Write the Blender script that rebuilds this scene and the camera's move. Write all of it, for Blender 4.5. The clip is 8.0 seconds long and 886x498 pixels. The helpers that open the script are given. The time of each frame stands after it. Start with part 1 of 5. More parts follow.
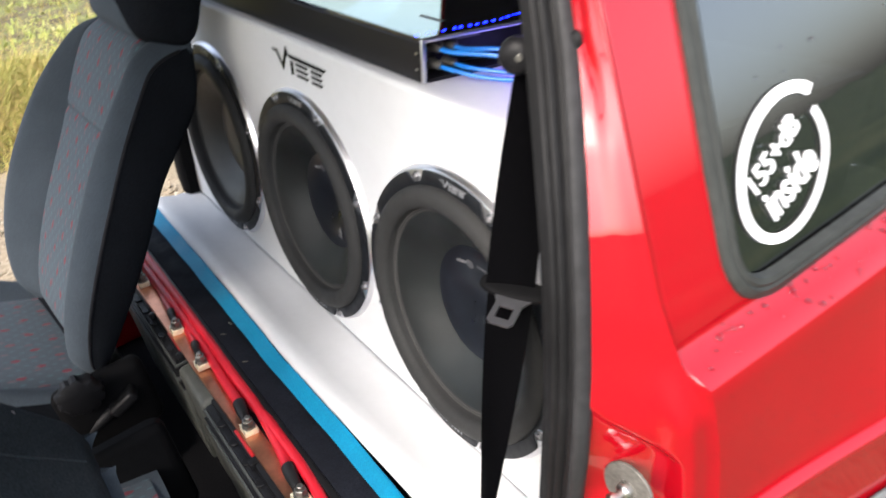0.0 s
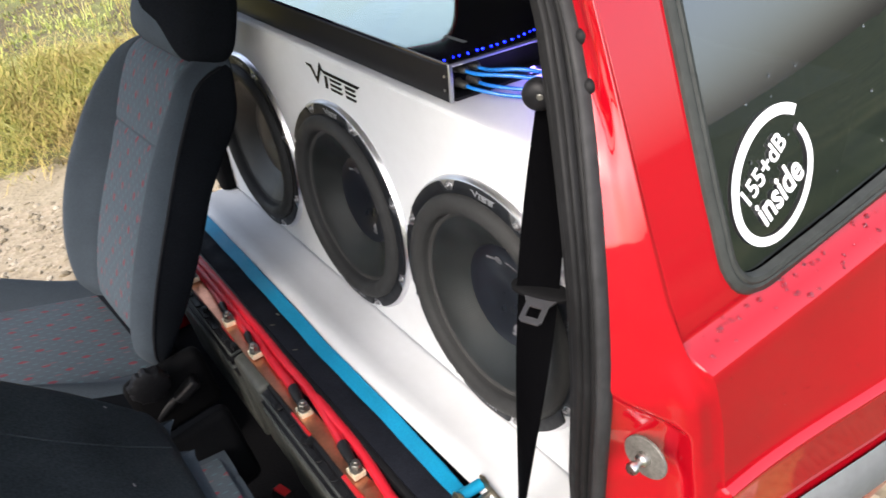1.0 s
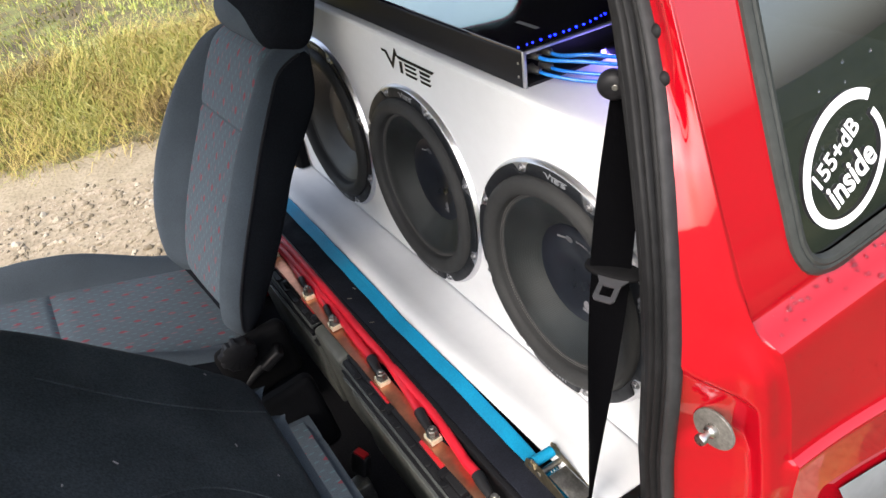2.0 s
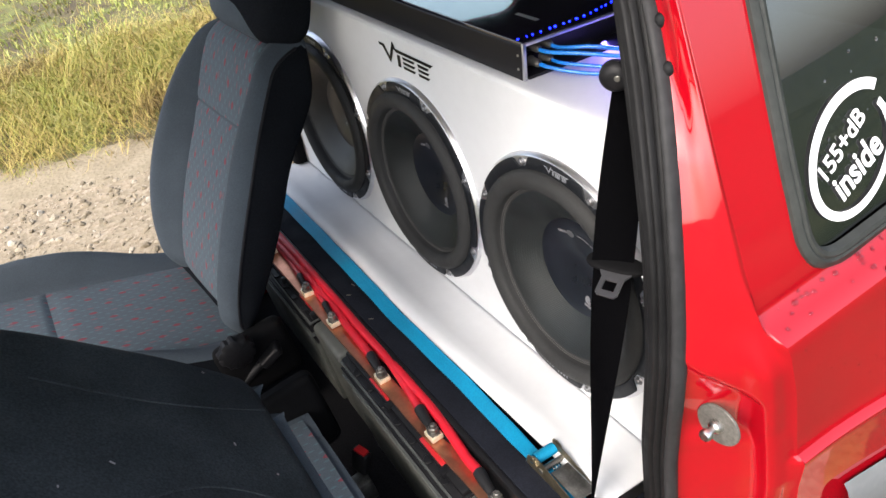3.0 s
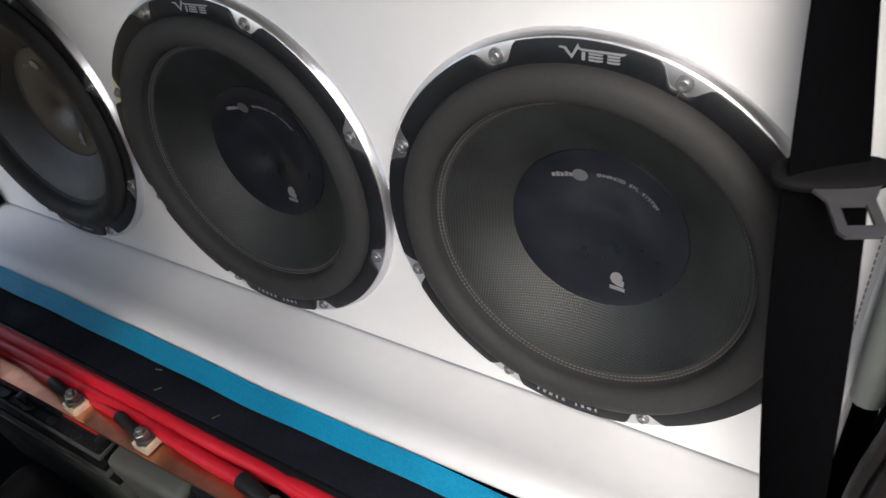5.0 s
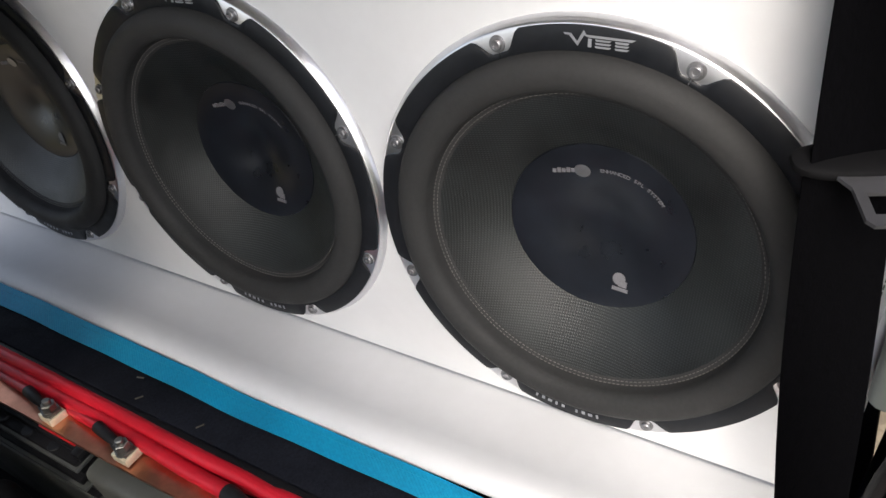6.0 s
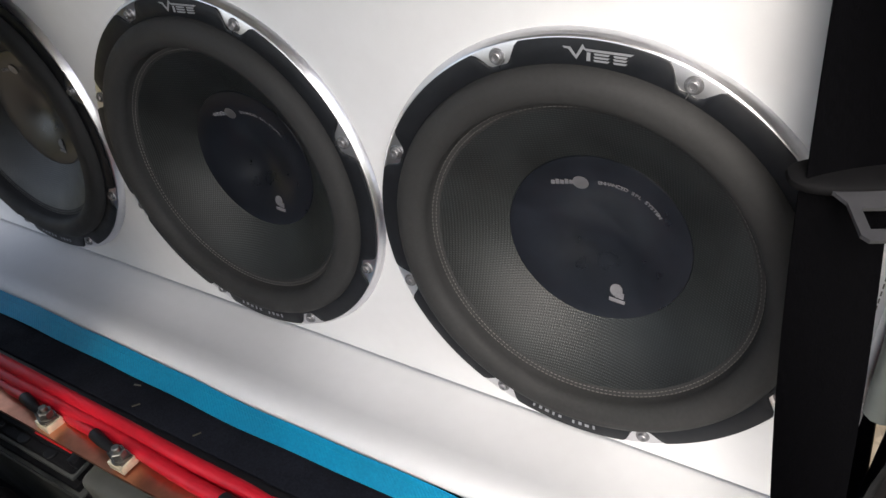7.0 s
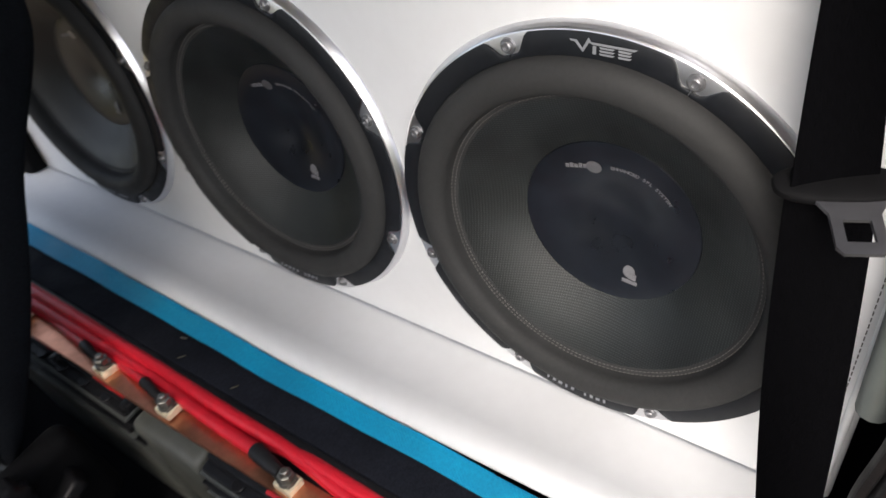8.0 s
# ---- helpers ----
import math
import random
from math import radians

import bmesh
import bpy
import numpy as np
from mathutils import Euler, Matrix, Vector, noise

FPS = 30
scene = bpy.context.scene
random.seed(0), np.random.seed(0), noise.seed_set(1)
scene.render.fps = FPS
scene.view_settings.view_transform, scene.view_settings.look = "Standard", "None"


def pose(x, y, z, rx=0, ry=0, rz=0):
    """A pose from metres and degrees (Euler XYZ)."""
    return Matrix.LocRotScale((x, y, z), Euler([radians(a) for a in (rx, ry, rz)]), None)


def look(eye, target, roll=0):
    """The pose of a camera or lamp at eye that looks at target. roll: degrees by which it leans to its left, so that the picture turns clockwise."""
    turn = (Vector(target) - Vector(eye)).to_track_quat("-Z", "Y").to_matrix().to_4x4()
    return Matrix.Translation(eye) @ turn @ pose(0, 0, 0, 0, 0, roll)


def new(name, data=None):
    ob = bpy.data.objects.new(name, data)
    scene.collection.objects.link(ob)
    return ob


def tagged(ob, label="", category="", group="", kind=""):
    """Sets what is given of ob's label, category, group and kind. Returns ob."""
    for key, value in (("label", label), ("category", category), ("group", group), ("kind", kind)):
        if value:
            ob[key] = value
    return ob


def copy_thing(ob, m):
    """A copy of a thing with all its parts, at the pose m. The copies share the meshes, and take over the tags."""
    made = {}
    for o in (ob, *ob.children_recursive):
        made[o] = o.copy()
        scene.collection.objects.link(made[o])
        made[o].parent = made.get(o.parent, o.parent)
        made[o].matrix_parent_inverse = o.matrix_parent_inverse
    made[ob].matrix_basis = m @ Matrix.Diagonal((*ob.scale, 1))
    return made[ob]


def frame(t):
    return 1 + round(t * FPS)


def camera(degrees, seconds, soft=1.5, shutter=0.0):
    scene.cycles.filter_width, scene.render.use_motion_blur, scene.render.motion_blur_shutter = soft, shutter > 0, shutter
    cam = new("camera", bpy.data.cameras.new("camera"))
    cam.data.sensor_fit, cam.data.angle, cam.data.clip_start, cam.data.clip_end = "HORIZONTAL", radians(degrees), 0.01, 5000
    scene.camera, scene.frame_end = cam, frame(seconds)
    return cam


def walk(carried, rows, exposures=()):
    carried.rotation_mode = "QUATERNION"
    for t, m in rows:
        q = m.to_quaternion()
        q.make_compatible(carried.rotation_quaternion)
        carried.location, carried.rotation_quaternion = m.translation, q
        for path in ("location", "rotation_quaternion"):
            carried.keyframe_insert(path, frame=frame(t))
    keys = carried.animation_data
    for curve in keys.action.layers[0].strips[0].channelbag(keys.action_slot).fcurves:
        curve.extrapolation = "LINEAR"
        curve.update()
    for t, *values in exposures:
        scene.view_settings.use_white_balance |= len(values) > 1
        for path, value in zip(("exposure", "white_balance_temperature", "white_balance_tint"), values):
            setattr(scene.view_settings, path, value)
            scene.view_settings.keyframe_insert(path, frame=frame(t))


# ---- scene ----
cam = camera(62.9, 8.0, shutter=0.5)
PATH = [
    (0, (0.6402, -0.4667, 0.5539), (-0.4931, 0.3404, -0.2363), -1.40),
    (0.2, (0.6733, -0.4766, 0.5966), (-0.4412, 0.3372, -0.2131), -3.45),
    (0.5, (0.6841, -0.5049, 0.6243), (-0.4245, 0.2720, -0.2285), -4.39),
    (0.8, (0.6854, -0.5203, 0.6433), (-0.4277, 0.2438, -0.2154), -3.72),
    (1, (0.6849, -0.5228, 0.6558), (-0.4376, 0.2290, -0.2015), -4.61),
    (1.5, (0.6973, -0.5507, 0.6887), (-0.4478, 0.0909, -0.2262), -8.74),
    (2, (0.7035, -0.5610, 0.6994), (-0.4633, 0.0606, -0.2017), -7.93),
    (3.5, (0.6712, -0.5551, 0.6719), (-0.4837, 0.0700, -0.2420), -8.17),
    (4, (0.5162, -0.5358, 0.6021), (-0.5749, 0.2788, -0.2382), -5.84),
    (4.1, (0.4516, -0.5281, 0.5817), (-0.5925, 0.3831, -0.2181), -6.01),
    (4.2, (0.3890, -0.5414, 0.5646), (-0.5696, 0.4682, -0.2240), -6.28),
    (4.3, (0.3416, -0.5327, 0.5463), (-0.5382, 0.5087, -0.2912), -6.47),
    (4.5, (0.2833, -0.5100, 0.4853), (-0.5282, 0.5026, -0.4508), -7.46),
    (4.7, (0.2319, -0.4919, 0.4379), (-0.5419, 0.5365, -0.5128), -7.60),
    (5.8, (0.1751, -0.4705, 0.3783), (-0.5542, 0.6054, -0.5547), -6.84),
    (6, (0.1779, -0.4723, 0.3772), (-0.5474, 0.6067, -0.5554), -6.50),
    (6.5, (0.1774, -0.4751, 0.3816), (-0.5447, 0.6157, -0.5395), -5.80),
    (7, (0.1782, -0.4742, 0.3803), (-0.5465, 0.6179, -0.5374), -5.88),
    (7.5, (0.1815, -0.4721, 0.3844), (-0.5462, 0.6066, -0.5468), -5.73),
    (7.7, (0.1886, -0.4744, 0.3934), (-0.5489, 0.5833, -0.5539), -5.81),
    (8, (0.2186, -0.4510, 0.4144), (-0.5908, 0.5011, -0.5848), -8.34),
]

# ---- placing: the speaker box leans back by eight degrees ----
BOX = pose(0, 0, 0.75, -8)
EXPOSURES = [(0, 0.96), (0.5, 0.86), (3.6, 0.76), (4.5, 0.36), (6, 0.46), (8, 0.46)]
walk(cam, [(t, BOX @ look(eye, target, roll)) for t, eye, target, roll in PATH], EXPOSURES)

# ---- light: an overcast sky, brighter towards the horizon ----
SUN_UP, SUN_ROUND = radians(46), radians(153)
world = bpy.data.worlds.new("sky")
scene.world = world
world.use_nodes = True
wt = world.node_tree
sky = wt.nodes.new("ShaderNodeTexSky")
sky.sky_type, sky.sun_disc = "NISHITA", False
sky.sun_elevation, sky.sun_rotation = SUN_UP, SUN_ROUND
sky.air_density, sky.dust_density, sky.ozone_density = 1.0, 5.0, 1.0
hsv = wt.nodes.new("ShaderNodeHueSaturation")
hsv.inputs["Saturation"].default_value = 0.68
coord = wt.nodes.new("ShaderNodeTexCoord")
axes = wt.nodes.new("ShaderNodeSeparateXYZ")
cloud = wt.nodes.new("ShaderNodeMapRange")
cloud.inputs["To Min"].default_value, cloud.inputs["To Max"].default_value = 1.2, 0.95
tone = wt.nodes.new("ShaderNodeVectorMath")
tone.operation = "SCALE"
back = wt.nodes["Background"]
back.inputs["Strength"].default_value = 0.345
wt.links.new(coord.outputs["Generated"], axes.inputs[0])
wt.links.new(axes.outputs["Z"], cloud.inputs["Value"])
wt.links.new(sky.outputs[0], hsv.inputs["Color"])
wt.links.new(hsv.outputs[0], tone.inputs[0])
wt.links.new(cloud.outputs[0], tone.inputs["Scale"])
wt.links.new(tone.outputs[0], back.inputs["Color"])
sun = new("sun", bpy.data.lights.new("sun", "SUN"))
sun.data.energy, sun.data.angle, sun.data.color = 0.50, radians(40), (1.0, 0.99, 0.98)
sun.matrix_world = look((2.4, -4.6, 5.4), (0, 0, 0))

# the blue light string on the amplifier's end
glow = new("amplifier_light", bpy.data.lights.new("amplifier_light", "AREA"))
glow.data.shape, glow.data.size, glow.data.size_y = "RECTANGLE", 0.30, 0.01
glow.data.energy, glow.data.color = 0.55, (0.22, 0.16, 1.0)
glow.matrix_world = BOX @ look((-0.086, 0.20, 0.345), (0.10, 0.20, 0.25), 90)

# ---- materials ----
def mat(name, base, rough=0.5, metal=0.0, grain=0.0, scale=60.0, bump=0.0, bump_scale=300.0, wear_haze=0.0, wear_haze_scale=5.0,
        coat=0.0, sheen=0.0, spec=0.5, stretch=None):
    """A principled surface with fine grain, larger stains or painted haze, and relief, all at true size."""
    m = bpy.data.materials.new(name)
    m.use_nodes = True
    t = m.node_tree
    b = t.nodes["Principled BSDF"]
    b.inputs["Base Color"].default_value = (*base, 1)
    b.inputs["Roughness"].default_value = rough
    b.inputs["Metallic"].default_value = metal
    b.inputs["Coat Weight"].default_value = coat
    b.inputs["Coat Roughness"].default_value = 0.06
    b.inputs["Sheen Weight"].default_value = sheen
    b.inputs["Specular IOR Level"].default_value = spec
    tc = t.nodes.new("ShaderNodeTexCoord")
    src = tc.outputs["Object"]
    if stretch:
        mp = t.nodes.new("ShaderNodeMapping")
        mp.inputs["Scale"].default_value = stretch
        t.links.new(src, mp.inputs["Vector"])
        src = mp.outputs[0]

    def noise_of(sc, detail=4):
        n = t.nodes.new("ShaderNodeTexNoise")
        n.inputs["Scale"].default_value, n.inputs["Detail"].default_value = sc, detail
        t.links.new(src, n.inputs["Vector"])
        return n.outputs["Fac"]

    def ramp(fac, lo, hi):
        r = t.nodes.new("ShaderNodeMapRange")
        r.inputs["From Min"].default_value, r.inputs["From Max"].default_value = 0.3, 0.7
        r.inputs["To Min"].default_value, r.inputs["To Max"].default_value = lo, hi
        t.links.new(fac, r.inputs["Value"])
        return r.outputs[0]

    if grain or wear_haze:
        mul = None
        for amount, sc in ((grain, scale), (wear_haze, wear_haze_scale)):
            if amount:
                f = ramp(noise_of(sc), 1 - amount, 1 + amount)
                if mul is None:
                    mul = f
                else:
                    mm = t.nodes.new("ShaderNodeMath")
                    mm.operation = "MULTIPLY"
                    t.links.new(mul, mm.inputs[0]), t.links.new(f, mm.inputs[1])
                    mul = mm.outputs[0]
        v = t.nodes.new("ShaderNodeVectorMath")
        v.operation = "SCALE"
        v.inputs[0].default_value = base
        t.links.new(mul, v.inputs["Scale"])
        t.links.new(v.outputs[0], b.inputs["Base Color"])
        if wear_haze:
            t.links.new(ramp(noise_of(wear_haze_scale * 1.7), max(0.02, rough * 0.8), min(1, rough * 1.2)), b.inputs["Roughness"])
    if bump:
        bp = t.nodes.new("ShaderNodeBump")
        bp.inputs["Strength"].default_value, bp.inputs["Distance"].default_value = bump, 0.001
        t.links.new(noise_of(bump_scale, 2), bp.inputs["Height"])
        t.links.new(bp.outputs[0], b.inputs["Normal"])
    return m


def nodes_of(m):
    return m.node_tree, m.node_tree.nodes["Principled BSDF"]


def mathn(t, op, a, b=None):
    n = t.nodes.new("ShaderNodeMath")
    n.operation = op
    for i, v in enumerate((a, b)):
        if v is None:
            continue
        if isinstance(v, (int, float)):
            n.inputs[i].default_value = v
        else:
            t.links.new(v, n.inputs[i])
    return n.outputs[0]


M_VINYL = mat("white_vinyl", (0.525, 0.533, 0.542), 0.55, grain=0.015, bump=0.12, bump_scale=900, wear_haze=0.03, wear_haze_scale=7, spec=0.2)
M_RED = mat("red_paint", (0.262, 0.0016, 0.0065), 0.5, coat=0.9, grain=0.03, scale=8, spec=0.0)
nodes_of(M_RED)[1].inputs["Coat IOR"].default_value = 1.65
nodes_of(M_RED)[1].inputs["Coat Roughness"].default_value = 0.04
M_RUBBER = mat("black_rubber", (0.0075, 0.0075, 0.0080), 0.55, grain=0.2, scale=90, bump=0.15, bump_scale=500, wear_haze=0.2, wear_haze_scale=12, spec=0.12)
M_SEALGREY = mat("grey_seal_rubber", (0.020, 0.020, 0.021), 0.55, grain=0.2, scale=90, bump=0.1, bump_scale=500, wear_haze=0.2, wear_haze_scale=12, spec=0.15)
M_GASKET = mat("window_rubber", (0.029, 0.031, 0.029), 0.5, grain=0.15, scale=80, bump=0.1, bump_scale=400, wear_haze=0.15, spec=0.15)
M_BLACKPLAS = mat("black_plastic", (0.008, 0.008, 0.009), 0.45, grain=0.2, scale=120, bump=0.15, bump_scale=900, wear_haze=0.2, spec=0.15)
M_DARKTRIM = mat("matt_black_plastic", (0.0026, 0.0026, 0.003), 0.75, grain=0.2, scale=120, bump=0.15, bump_scale=700, spec=0.08)
M_GREYPLAS = mat("grey_plastic", (0.055, 0.058, 0.055), 0.55, grain=0.1, bump=0.15, bump_scale=900, wear_haze=0.15, spec=0.2)
M_CASE = mat("olive_grey_plastic", (0.075, 0.077, 0.068), 0.5, grain=0.1, bump=0.15, bump_scale=900, wear_haze=0.2, wear_haze_scale=9, spec=0.25)
M_TRIMGREY = mat("pale_trim_plastic", (0.085, 0.097, 0.092), 0.5, grain=0.06, bump=0.1, wear_haze=0.08)
M_GREYBUMP = mat("grey_bumper_plastic", (0.11, 0.115, 0.12), 0.55, grain=0.08, bump=0.2, bump_scale=800, wear_haze=0.1)
M_ALU = mat("brushed_aluminium", (0.72, 0.72, 0.74), 0.3, metal=1.0, grain=0.03, scale=200)
M_SATIN = mat("satin_grey_metal", (0.26, 0.26, 0.27), 0.42, metal=0.9, grain=0.05, scale=200, wear_haze=0.1, wear_haze_scale=40)
M_STEEL = mat("steel", (0.55, 0.54, 0.52), 0.3, metal=1.0, grain=0.1, scale=200, wear_haze=0.2, wear_haze_scale=60)
M_NICKEL = mat("satin_nickel", (0.085, 0.085, 0.092), 0.4, metal=0.7, grain=0.05, wear_haze=0.1, wear_haze_scale=40)
M_DULLSTEEL = mat("dull_steel", (0.20, 0.195, 0.18), 0.5, metal=1.0, grain=0.15, scale=300, wear_haze=0.3, wear_haze_scale=50)
M_PLATE = mat("tarnished_steel", (0.11, 0.105, 0.095), 0.62, metal=0.4, grain=0.25, scale=260, wear_haze=0.3, wear_haze_scale=40, spec=0.3)
M_ZINC = mat("zinc_plate", (0.30, 0.26, 0.18), 0.42, metal=1.0, grain=0.12, scale=150, wear_haze=0.3, wear_haze_scale=40)
M_BRASS = mat("brass_block", (0.80, 0.70, 0.50), 0.38, metal=0.45, grain=0.1, scale=200, wear_haze=0.15, wear_haze_scale=60)
M_COPPER = mat("copper", (0.62, 0.28, 0.17), 0.42, metal=1.0, grain=0.08, scale=120, wear_haze=0.18, wear_haze_scale=25)
M_CABLE = mat("red_cable", (0.50, 0.010, 0.022), 0.42, grain=0.08, bump=0.1, bump_scale=500, wear_haze=0.1, wear_haze_scale=20, spec=0.3)
M_REDPLAS = mat("red_plastic", (0.40, 0.008, 0.012), 0.4, grain=0.05, wear_haze=0.08)
M_SHRINK = mat("heat_shrink", (0.012, 0.012, 0.013), 0.5, bump=0.25, bump_scale=260, grain=0.2, spec=0.2)
M_BOARD = mat("black_carpet_board", (0.009, 0.010, 0.014), 0.9, grain=0.35, scale=400, bump=0.5, bump_scale=700, wear_haze=0.25, wear_haze_scale=14, spec=0.05)
M_FOAM = mat("foam_surround", (0.0255, 0.0258, 0.0260), 0.6, grain=0.08, scale=300, bump=0.25, bump_scale=1500, wear_haze=0.06, wear_haze_scale=15, spec=0.12)
M_GASKBLK = mat("satin_black_ring", (0.007, 0.008, 0.010), 0.45, grain=0.15, scale=200, bump=0.12, bump_scale=1200, wear_haze=0.12, wear_haze_scale=30, spec=0.25)
M_CAP = mat("dust_cap_black", (0.0065, 0.0080, 0.0115), 0.32, grain=0.15, scale=100, wear_haze=0.30, wear_haze_scale=14, bump=0.04, spec=0.4)
M_THREAD = mat("grey_thread", (0.085, 0.08, 0.076), 0.7, grain=0.15, scale=600)
M_PRINT = mat("silver_print", (0.27, 0.28, 0.30), 0.4, metal=0.4, grain=0.05)
M_PRINTDK = mat("grey_print", (0.11, 0.11, 0.12), 0.5, grain=0.1, scale=400)
M_LOGOBLK = mat("gloss_black_decal", (0.008, 0.008, 0.009), 0.25, grain=0.1)
M_STICKER = mat("white_sticker", (0.86, 0.86, 0.86), 0.4, grain=0.02, wear_haze=0.02)
M_WEBBING = mat("seat_belt_webbing", (0.0012, 0.0012, 0.0015), 0.75, grain=0.25, scale=500, bump=0.4, bump_scale=900, stretch=(1, 1, 0.2), spec=0.01)
M_SEATGREY = mat("grey_seat_cloth", (0.043, 0.054, 0.066), 0.9, grain=0.22, scale=700, bump=0.35, bump_scale=1400, wear_haze=0.1, wear_haze_scale=8, sheen=0.02, spec=0.1)
M_SEATBLACK = mat("black_seat_back", (0.0225, 0.0270, 0.0305), 0.8, grain=0.3, scale=300, bump=0.3, bump_scale=900, wear_haze=0.3, wear_haze_scale=6, spec=0.03)
# darker than M_SEATBLACK: the cabin's shade is put into this colour
M_SEATSIDE = mat("shaded_seat_black", (0.0065, 0.0075, 0.0095), 0.9, grain=0.3, scale=300, bump=0.2, bump_scale=900, wear_haze=0.2, wear_haze_scale=6, spec=0.02)
M_CARPET = mat("black_carpet", (0.008, 0.008, 0.009), 0.95, grain=0.4, scale=250, bump=0.6, bump_scale=500, wear_haze=0.2, spec=0.02)
# unseen lining, paled to reflect more light onto the box
M_HEADLINER = mat("pale_headliner", (0.74, 0.74, 0.72), 0.9, grain=0.05, scale=400, bump=0.2)
M_AMP = mat("gloss_black_amp", (0.006, 0.005, 0.010), 0.02, coat=0.8, wear_haze=0.1, grain=0.1)
M_AMPEND = mat("black_amp_panel", (0.006, 0.006, 0.008), 0.35, grain=0.2, scale=200, spec=0.25)
M_BLUECABLE = mat("blue_cable", (0.008, 0.16, 0.55), 0.3, coat=0.4, grain=0.2, scale=300, bump=0.3, bump_scale=500)
M_PIPING = mat("black_piping", (0.010, 0.010, 0.012), 0.6, grain=0.2, spec=0.1)
M_DROP = mat("water", (0.8, 0.8, 0.8), 0.02)
nodes_of(M_DROP)[1].inputs["Transmission Weight"].default_value = 1.0
nodes_of(M_DROP)[1].inputs["IOR"].default_value = 1.33


def strap_material():
    m = mat("blue_strap", (0.0, 0.195, 0.35), 0.6, grain=0.1, scale=300, wear_haze=0.12, wear_haze_scale=10, spec=0.3)
    t, b = nodes_of(m)
    tc = t.nodes.new("ShaderNodeTexCoord")
    w = t.nodes.new("ShaderNodeTexWave")
    w.wave_type, w.bands_direction = "BANDS", "DIAGONAL"
    w.inputs["Scale"].default_value, w.inputs["Distortion"].default_value = 130, 0.6
    t.links.new(tc.outputs["Object"], w.inputs["Vector"])
    bp = t.nodes.new("ShaderNodeBump")
    bp.inputs["Strength"].default_value, bp.inputs["Distance"].default_value = 0.5, 0.0006
    t.links.new(w.outputs["Fac"], bp.inputs["Height"])
    t.links.new(bp.outputs[0], b.inputs["Normal"])
    return m


M_STRAP = strap_material()


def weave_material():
    """Woven glass-fibre cone: two crossed sets of threads about 2.4 mm apart; hazy reflections are painted as patchy
    tone.
    """
    # the strong patchy tone puts cloudy reflections into the cone's colour
    m = mat("woven_cone", (0.0100, 0.0120, 0.0122), 0.40, wear_haze=0.5, wear_haze_scale=13, spec=0.40)
    t, b = nodes_of(m)
    tc = t.nodes.new("ShaderNodeTexCoord")
    hs = []
    for direction in ("X", "Z"):
        w = t.nodes.new("ShaderNodeTexWave")
        w.wave_type, w.bands_direction = "BANDS", direction
        w.inputs["Scale"].default_value = 125
        t.links.new(tc.outputs["Object"], w.inputs["Vector"])
        hs.append(w.outputs["Fac"])
    h = mathn(t, "MULTIPLY", hs[0], hs[1])
    bp = t.nodes.new("ShaderNodeBump")
    bp.inputs["Strength"].default_value, bp.inputs["Distance"].default_value = 0.32, 0.0010
    t.links.new(h, bp.inputs["Height"])
    t.links.new(bp.outputs[0], b.inputs["Normal"])
    old = b.inputs["Base Color"].links[0].from_socket
    v = t.nodes.new("ShaderNodeVectorMath")
    v.operation = "SCALE"
    t.links.new(old, v.inputs[0])
    t.links.new(mathn(t, "MULTIPLY_ADD", h, 0.6), v.inputs["Scale"])
    v.inputs["Scale"].links[0].from_node.inputs[2].default_value = 0.72
    t.links.new(v.outputs[0], b.inputs["Base Color"])
    return m


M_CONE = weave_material()


